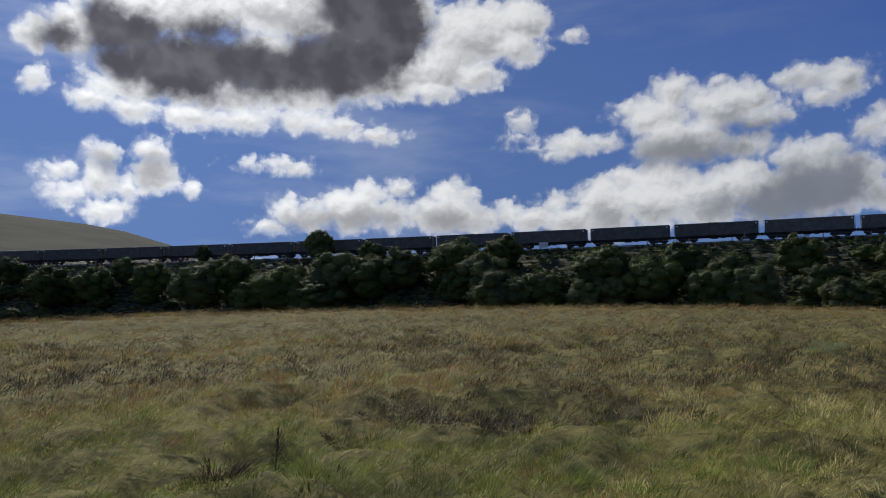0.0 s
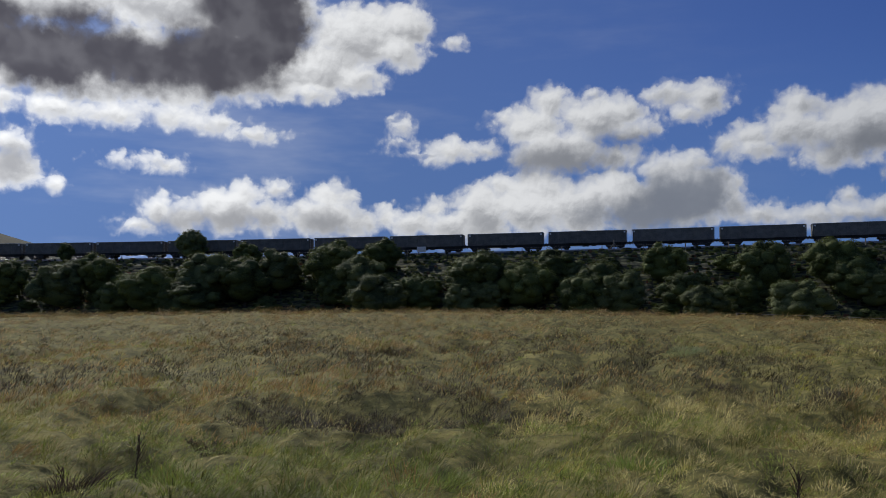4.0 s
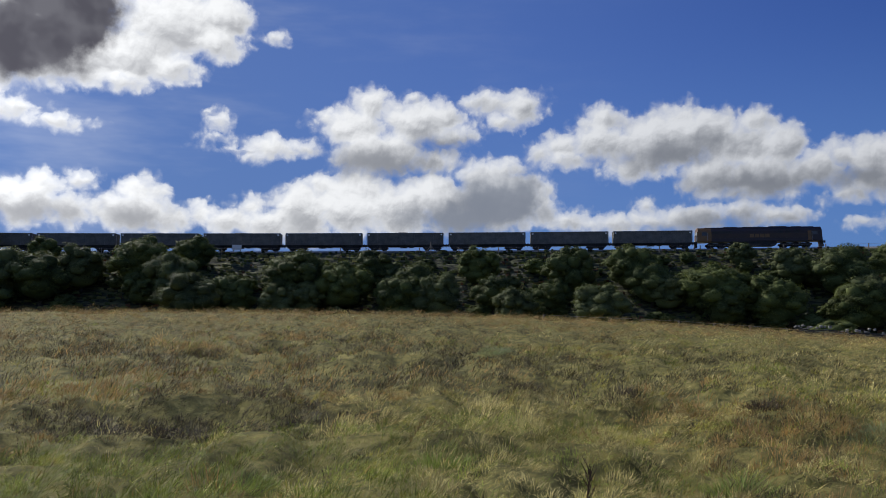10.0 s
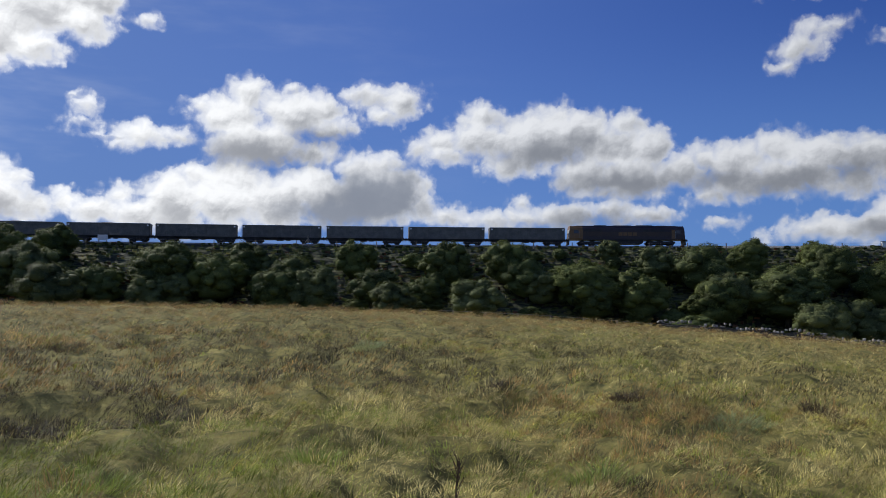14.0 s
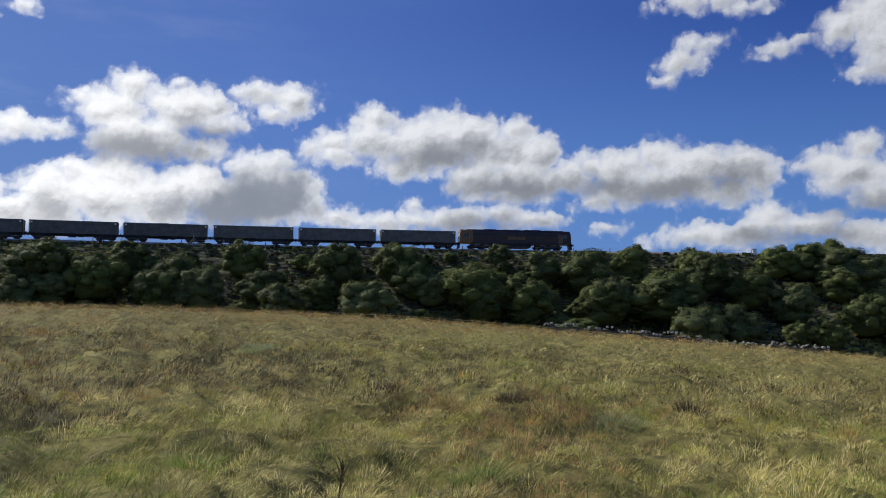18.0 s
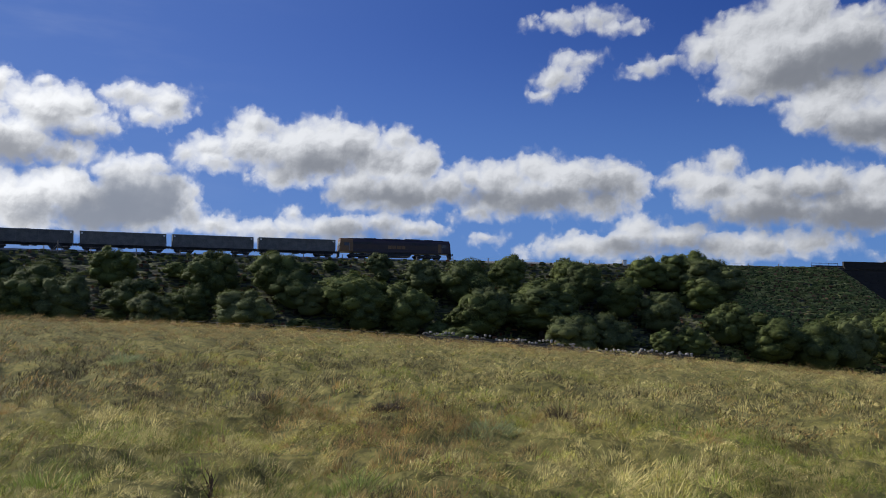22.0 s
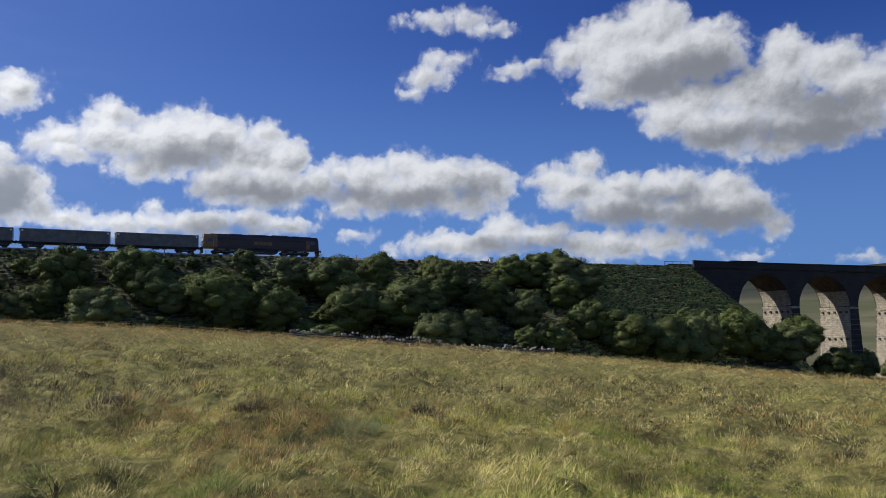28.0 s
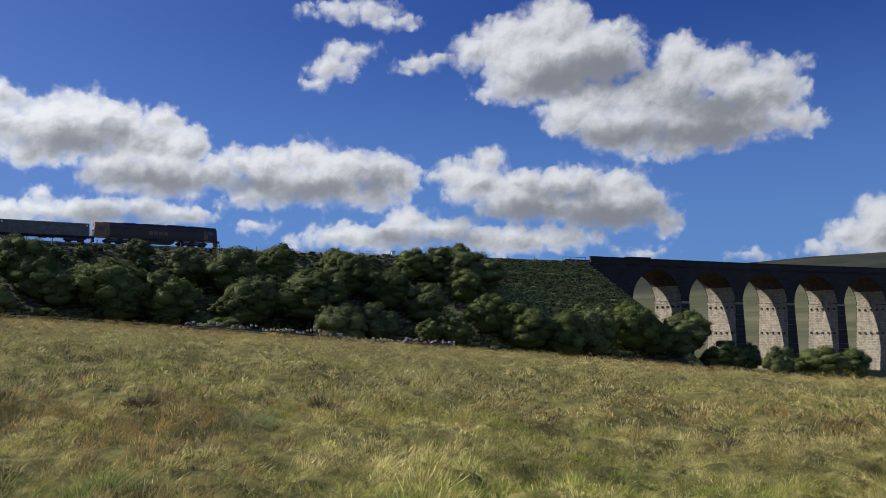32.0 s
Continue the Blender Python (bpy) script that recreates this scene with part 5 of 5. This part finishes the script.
def make_dock(x, y, h, seed):
    rng = random.Random(seed)
    root = new("dock_stalk")
    tagged(root, "dead brown dock stalk with dry seed heads in the grass", "plant", "dead stalks in the field")
    root.matrix_basis = Matrix.Translation((x, y, float(ground_z(x, y)) - 0.03))
    bm = bmesh.new()
    tube_bm(bm, [(0, 0, 0), (0.01, 0.01, h * 0.4), (0.03, 0, h * 0.75), (0.02, 0.01, h)], [0.006, 0.005, 0.004, 0.002], 5)
    for k in range(5):
        z = h * (0.3 + 0.13 * k)
        a = rng.uniform(0, 6.28)
        tube_bm(bm, [(0.015, 0, z), (0.015 + 0.07 * math.cos(a), 0.07 * math.sin(a), z + 0.12)], [0.004, 0.002], 4, False)
    part("stem", bm, MAT_STALK, root)
    bm = bmesh.new()
    for k in range(60):
        z = h * rng.uniform(0.45, 1.0)
        a, s = rng.uniform(0, 6.28), rng.uniform(0.0025, 0.006)
        d = rng.uniform(0.0, 0.022) * (1.4 - z / h)
        c = Vector((0.02 + d * math.cos(a), d * math.sin(a), z))
        vs = [bm.verts.new(c + Vector(v) * s) for v in ((1, 0, 0), (-1, 0, 0), (0, 1, 0), (0, -1, 0), (0, 0, 1.6), (0, 0, -1.6))]
        for q in ((0, 2, 4), (2, 1, 4), (1, 3, 4), (3, 0, 4), (2, 0, 5), (1, 2, 5), (3, 1, 5), (0, 3, 5)):
            bm.faces.new([vs[i] for i in q])
    part("seed_head", bm, MAT_STALK, root)


for i, (x, y, h) in enumerate([(3.85, 6.6, 0.36), (3.95, 6.75, 0.26), (-1.5, 7.75, 0.36), (-2.15, 7.9, 0.28), (3.7, 6.35, 0.24)]):
    make_dock(x, y, h, i)


# ---- lineside and field fences, wall ----
def make_fence(name, label, places, height, thick, wires, group=""):
    root = new(name)
    tagged(root, label, "fence")
    tops = []
    for p in places:
        bm = bmesh.new()
        box_bm(bm, Matrix.Translation(p), (-thick, -thick, -0.3), (thick, thick, height), thick * 0.2)
        part("post", bm, MAT_WOOD, root)
        tops.append(p)
    for w in wires:
        bm = bmesh.new()
        tube_bm(bm, [p + Vector((0, 0, height * w)) for p in tops], [0.012] * len(tops), 3, False)
        part("wire", bm, MAT_STEEL, root)


def on_bank(s, n=-5.2):
    p = line(s, n)
    p.z = bank_z(s, n)
    return p


make_fence("lineside_fence", "weathered timber post and wire fence along the railway", [on_bank(-160 + 6.85 * k) for k in range(43)], 1.15, 0.07, (0.95, 0.6, 0.3))


def field_place(az, d):
    x, y = d * math.sin(radians(az)), d * math.cos(radians(az))
    return Vector((x, y, float(ground_z(x, y))))


make_fence("field_fence", "grey timber post and wire fence behind the brow of the field", [field_place(27 + 2.15 * k, 74 + 0.2 * k) for k in range(25)], 1.12, 0.06, (0.95, 0.65, 0.35))

# stay post
root = tagged(new("stay_post"), "timber stay post with two raking struts beside the railway", "post")
root.matrix_basis = line_frame(-7.3, -5.0, -0.6)
for name, a, b, r in (("post", (0, 0, -0.3), (0, 0, 1.75), 0.09), ("strut", (-1.0, 0, -0.2), (-0.05, 0, 1.15), 0.07), ("strut", (1.0, 0, -0.2), (0.05, 0, 1.15), 0.07)):
    bm = bmesh.new()
    tube_bm(bm, [a, b], [r, r * 0.9], 8)
    part(name, bm, MAT_WOOD, root)
# board
root = tagged(new("lineside_board"), "plain pale grey board on two posts beside the railway", "sign")
root.matrix_basis = line_frame(-41.0, -5.0, -0.6)
bm = bmesh.new()
box_bm(bm, I4, (-0.8, -0.03, 0.45), (0.8, 0.03, 1.4))
part("panel", bm, MAT_WHITE, root)
for x in (-0.6, 0.6):
    bm = bmesh.new()
    box_bm(bm, I4, (x - 0.05, 0.032, -0.3), (x + 0.05, 0.12, 1.35))
    part("leg", bm, MAT_WOOD, root)
# cabinet
root = tagged(new("lineside_cabinet"), "small pale equipment cabinet beside the railway", "cabinet")
root.matrix_basis = line_frame(94.0, -5.0, -0.6)
bm = bmesh.new()
box_bm(bm, I4, (-0.35, -0.25, 0.0), (0.35, 0.25, 1.0))
part("body", bm, MAT_WHITE, root)
bm = bmesh.new()
box_bm(bm, I4, (-0.42, -0.32, 1.0), (0.42, 0.32, 1.08))
part("lid", bm, MAT_ROOF, root)
bm = bmesh.new()
box_bm(bm, I4, (-0.28, -0.275, 0.1), (0.28, -0.252, 0.92))
part("door", bm, MAT_WHITE, root)
# handrail before the viaduct
root = tagged(new("walkway_railing"), "steel handrail on a walkway at the end of the viaduct", "railing")
root.matrix_basis = line_frame(138.3, -4.9, -0.55)
for x in (-3.0, -1.0, 1.0, 3.0):
    bm = bmesh.new()
    tube_bm(bm, [(x, 0, -0.4), (x, 0, 1.1)], [0.045, 0.045], 6)
    part("post", bm, MAT_BLACK, root)
for z in (0.55, 1.08):
    bm = bmesh.new()
    tube_bm(bm, [(-3.05, 0, z), (3.05, 0, z)], [0.045, 0.045], 6)
    part("rail", bm, MAT_BLACK, root)
bm = bmesh.new()
box_bm(bm, I4, (-2.2, -0.3, -0.12), (3.3, 0.5, 0.02))
part("deck", bm, MAT_BLACK, root)


# drystone wall beyond the brow
def make_wall():
    root = new("drystone_wall")
    tagged(root, "tumbled pale limestone drystone wall beyond the field", "wall")
    rng = random.Random(12)
    spots = []
    az = 42.5
    while az < 60:
        d = 86 + 2.0 * math.sin(az * 0.2)
        el = float(np.interp(az, CREST_AZ, CREST_EL))
        p = field_place(az, d)
        top = EYE + d * math.tan(radians(el + (0.0 if 52.5 < az < 56.5 else 0.21))) + 0.08 * math.sin(az * 3)
        spots.append((p, max(top, p.z + 0.9), az))
        az += 0.24
    verts, faces = [], []
    for p, top, a in spots:
        side = Vector((math.sin(radians(a)), math.cos(radians(a)), 0))
        for k, z in ((-0.35, p.z - 0.3), (-0.22, top - 0.3), (0.22, top - 0.3), (0.35, p.z - 0.3)):
            q = p + side * k
            q.z = z
            verts.append(q)
    for i in range(len(spots) - 1):
        for k in range(3):
            a = i * 4 + k
            faces.append((a, a + 1, a + 5, a + 4))
    body = new("wall_core", mesh_from("wall_core", verts, faces, MAT_DARKSTONE, False))
    body.parent = root
    kinds = []
    for k in range(6):
        bm = bmesh.new()
        bmesh.ops.create_cube(bm, size=1.0)
        for v in bm.verts:
            v.co = Vector((v.co.x * rng.uniform(0.7, 1.1), v.co.y * rng.uniform(0.7, 1.1), v.co.z * rng.uniform(0.6, 1.1)))
        bmesh.ops.bevel(bm, geom=bm.edges[:], offset=0.12, segments=1, affect="EDGES")
        me = bpy.data.meshes.new("stone")
        bm.to_mesh(me)
        bm.free()
        me.materials.append(MAT_RUBBLE)
        kinds.append(me)
    made = 0
    for p, top, a in spots:
        for row in (0, 1):
            if made >= 300 or rng.random() < 0.2:
                continue
            ob = new("stone", kinds[rng.randrange(6)])
            ob.parent = root
            q = p.copy()
            q.z = top - 0.12 - row * 0.26 + rng.uniform(-0.14, 0.12)
            q += Vector((rng.uniform(-0.1, 0.1), rng.uniform(-0.1, 0.1), 0))
            ob.matrix_basis = Matrix.Translation(q) @ Matrix.Rotation(rng.uniform(0, 3), 4, "Z") @ Matrix.Rotation(rng.uniform(-0.4, 0.4), 4, "X") @ Matrix.Diagonal((rng.uniform(0.15, 0.36), rng.uniform(0.15, 0.36), rng.uniform(0.14, 0.34), 1))
            made += 1


make_wall()


# pale stones at the foot of the embankment, added for a glint of daylight
def make_glint_stones(az, el):
    d = next(k for k in np.arange(85.0, 160.0, 0.5) if land_z(k * math.sin(radians(az)), k * math.cos(radians(az))) > EYE + k * math.tan(radians(el)))
    rng = random.Random(31)
    root = tagged(new("rubble_heap"), "low heap of pale stones added for a glint of daylight under the embankment trees", "stone heap")
    x, y = (d - 0.4) * math.sin(radians(az)), (d - 0.4) * math.cos(radians(az))
    root.matrix_basis = Matrix.Translation((x, y, land_z(x, y) - 0.1)) @ Matrix.Rotation(-radians(az), 4, "Z")
    for k in range(46):
        bm = bmesh.new()
        bmesh.ops.create_icosphere(bm, subdivisions=1, radius=0.5)
        for v in bm.verts:
            v.co *= rng.uniform(0.7, 1.1)
        stone = part("stone", bm, MAT_RUBBLE, root)
        u = rng.uniform(-1, 1)
        stone.matrix_basis = Matrix.Translation((u * 2.6, rng.uniform(-0.3, 0.3), rng.uniform(0.05, 1.0 - 0.6 * abs(u)))) @ Matrix.Rotation(rng.uniform(0, 3), 4, "Z") @ Matrix.Diagonal((rng.uniform(0.25, 0.6), rng.uniform(0.25, 0.5), rng.uniform(0.15, 0.35), 1))


make_glint_stones(27.3, 1.45)


# ---- rough grass on the embankment ----
def bank_grass():
    rng = np.random.default_rng(77)
    count = 42000
    s = np.concatenate([rng.uniform(100, 157, count * 2 // 3), rng.uniform(-190, 100, count // 3)])
    n = -4.7 - 30 * rng.random(len(s)) ** 1.1
    pts = []
    for a, b in zip(s, n):
        p = line(a, b)
        depth = abs(b) - 4.9
        z = bank_z(a, b)
        if depth > 0:
            wob = noise.noise(Vector((a * 0.12, b * 0.3, 0))) * 2.4
            z += min(depth, 1.0) * 0.22 * math.sin((depth + wob) * 2 * math.pi / 1.5)
        pts.append((p.x, p.y, z))
    base = np.array(pts)
    m = len(base)
    h = rng.uniform(0.18, 0.45, m)
    turn = np.concatenate([NEAR_AZ + s / RADIUS]) + rng.normal(size=m) * 0.2
    side = np.stack([np.cos(turn), -np.sin(turn), 0.06 * rng.normal(size=m)], 1) * rng.uniform(0.15, 0.5, m)[:, None]
    ahead = np.stack([np.sin(turn), np.cos(turn), np.zeros(m)], 1)
    lean = np.stack([np.zeros(m), np.zeros(m), h], 1) - ahead * (0.5 * h)[:, None]
    crown = lean + ahead * (1.1 * h)[:, None] + np.stack([np.zeros(m), np.zeros(m), 0.25 * h], 1)
    verts = np.stack([base - side, base + side, base + side * 0.85 + lean, base - side * 0.9 + lean, base + side * 0.6 + crown, base - side * 0.7 + crown], 1).reshape(-1, 3)
    f = np.arange(m) * 6
    faces = np.concatenate([np.stack([f, f + 1, f + 2, f + 3], 1), np.stack([f + 3, f + 2, f + 4, f + 5], 1)])
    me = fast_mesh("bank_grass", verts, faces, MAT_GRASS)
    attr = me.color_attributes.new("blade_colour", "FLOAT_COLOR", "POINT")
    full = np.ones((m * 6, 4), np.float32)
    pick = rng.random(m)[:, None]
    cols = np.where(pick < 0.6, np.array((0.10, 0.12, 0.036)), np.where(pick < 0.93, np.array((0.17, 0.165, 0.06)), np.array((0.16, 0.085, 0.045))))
    # tufts on the wooded stretch below s = 95 get half the tone
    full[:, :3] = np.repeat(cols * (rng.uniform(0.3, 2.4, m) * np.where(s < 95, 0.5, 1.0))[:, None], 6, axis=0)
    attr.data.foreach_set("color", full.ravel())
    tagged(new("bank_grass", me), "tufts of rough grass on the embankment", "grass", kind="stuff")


bank_grass()
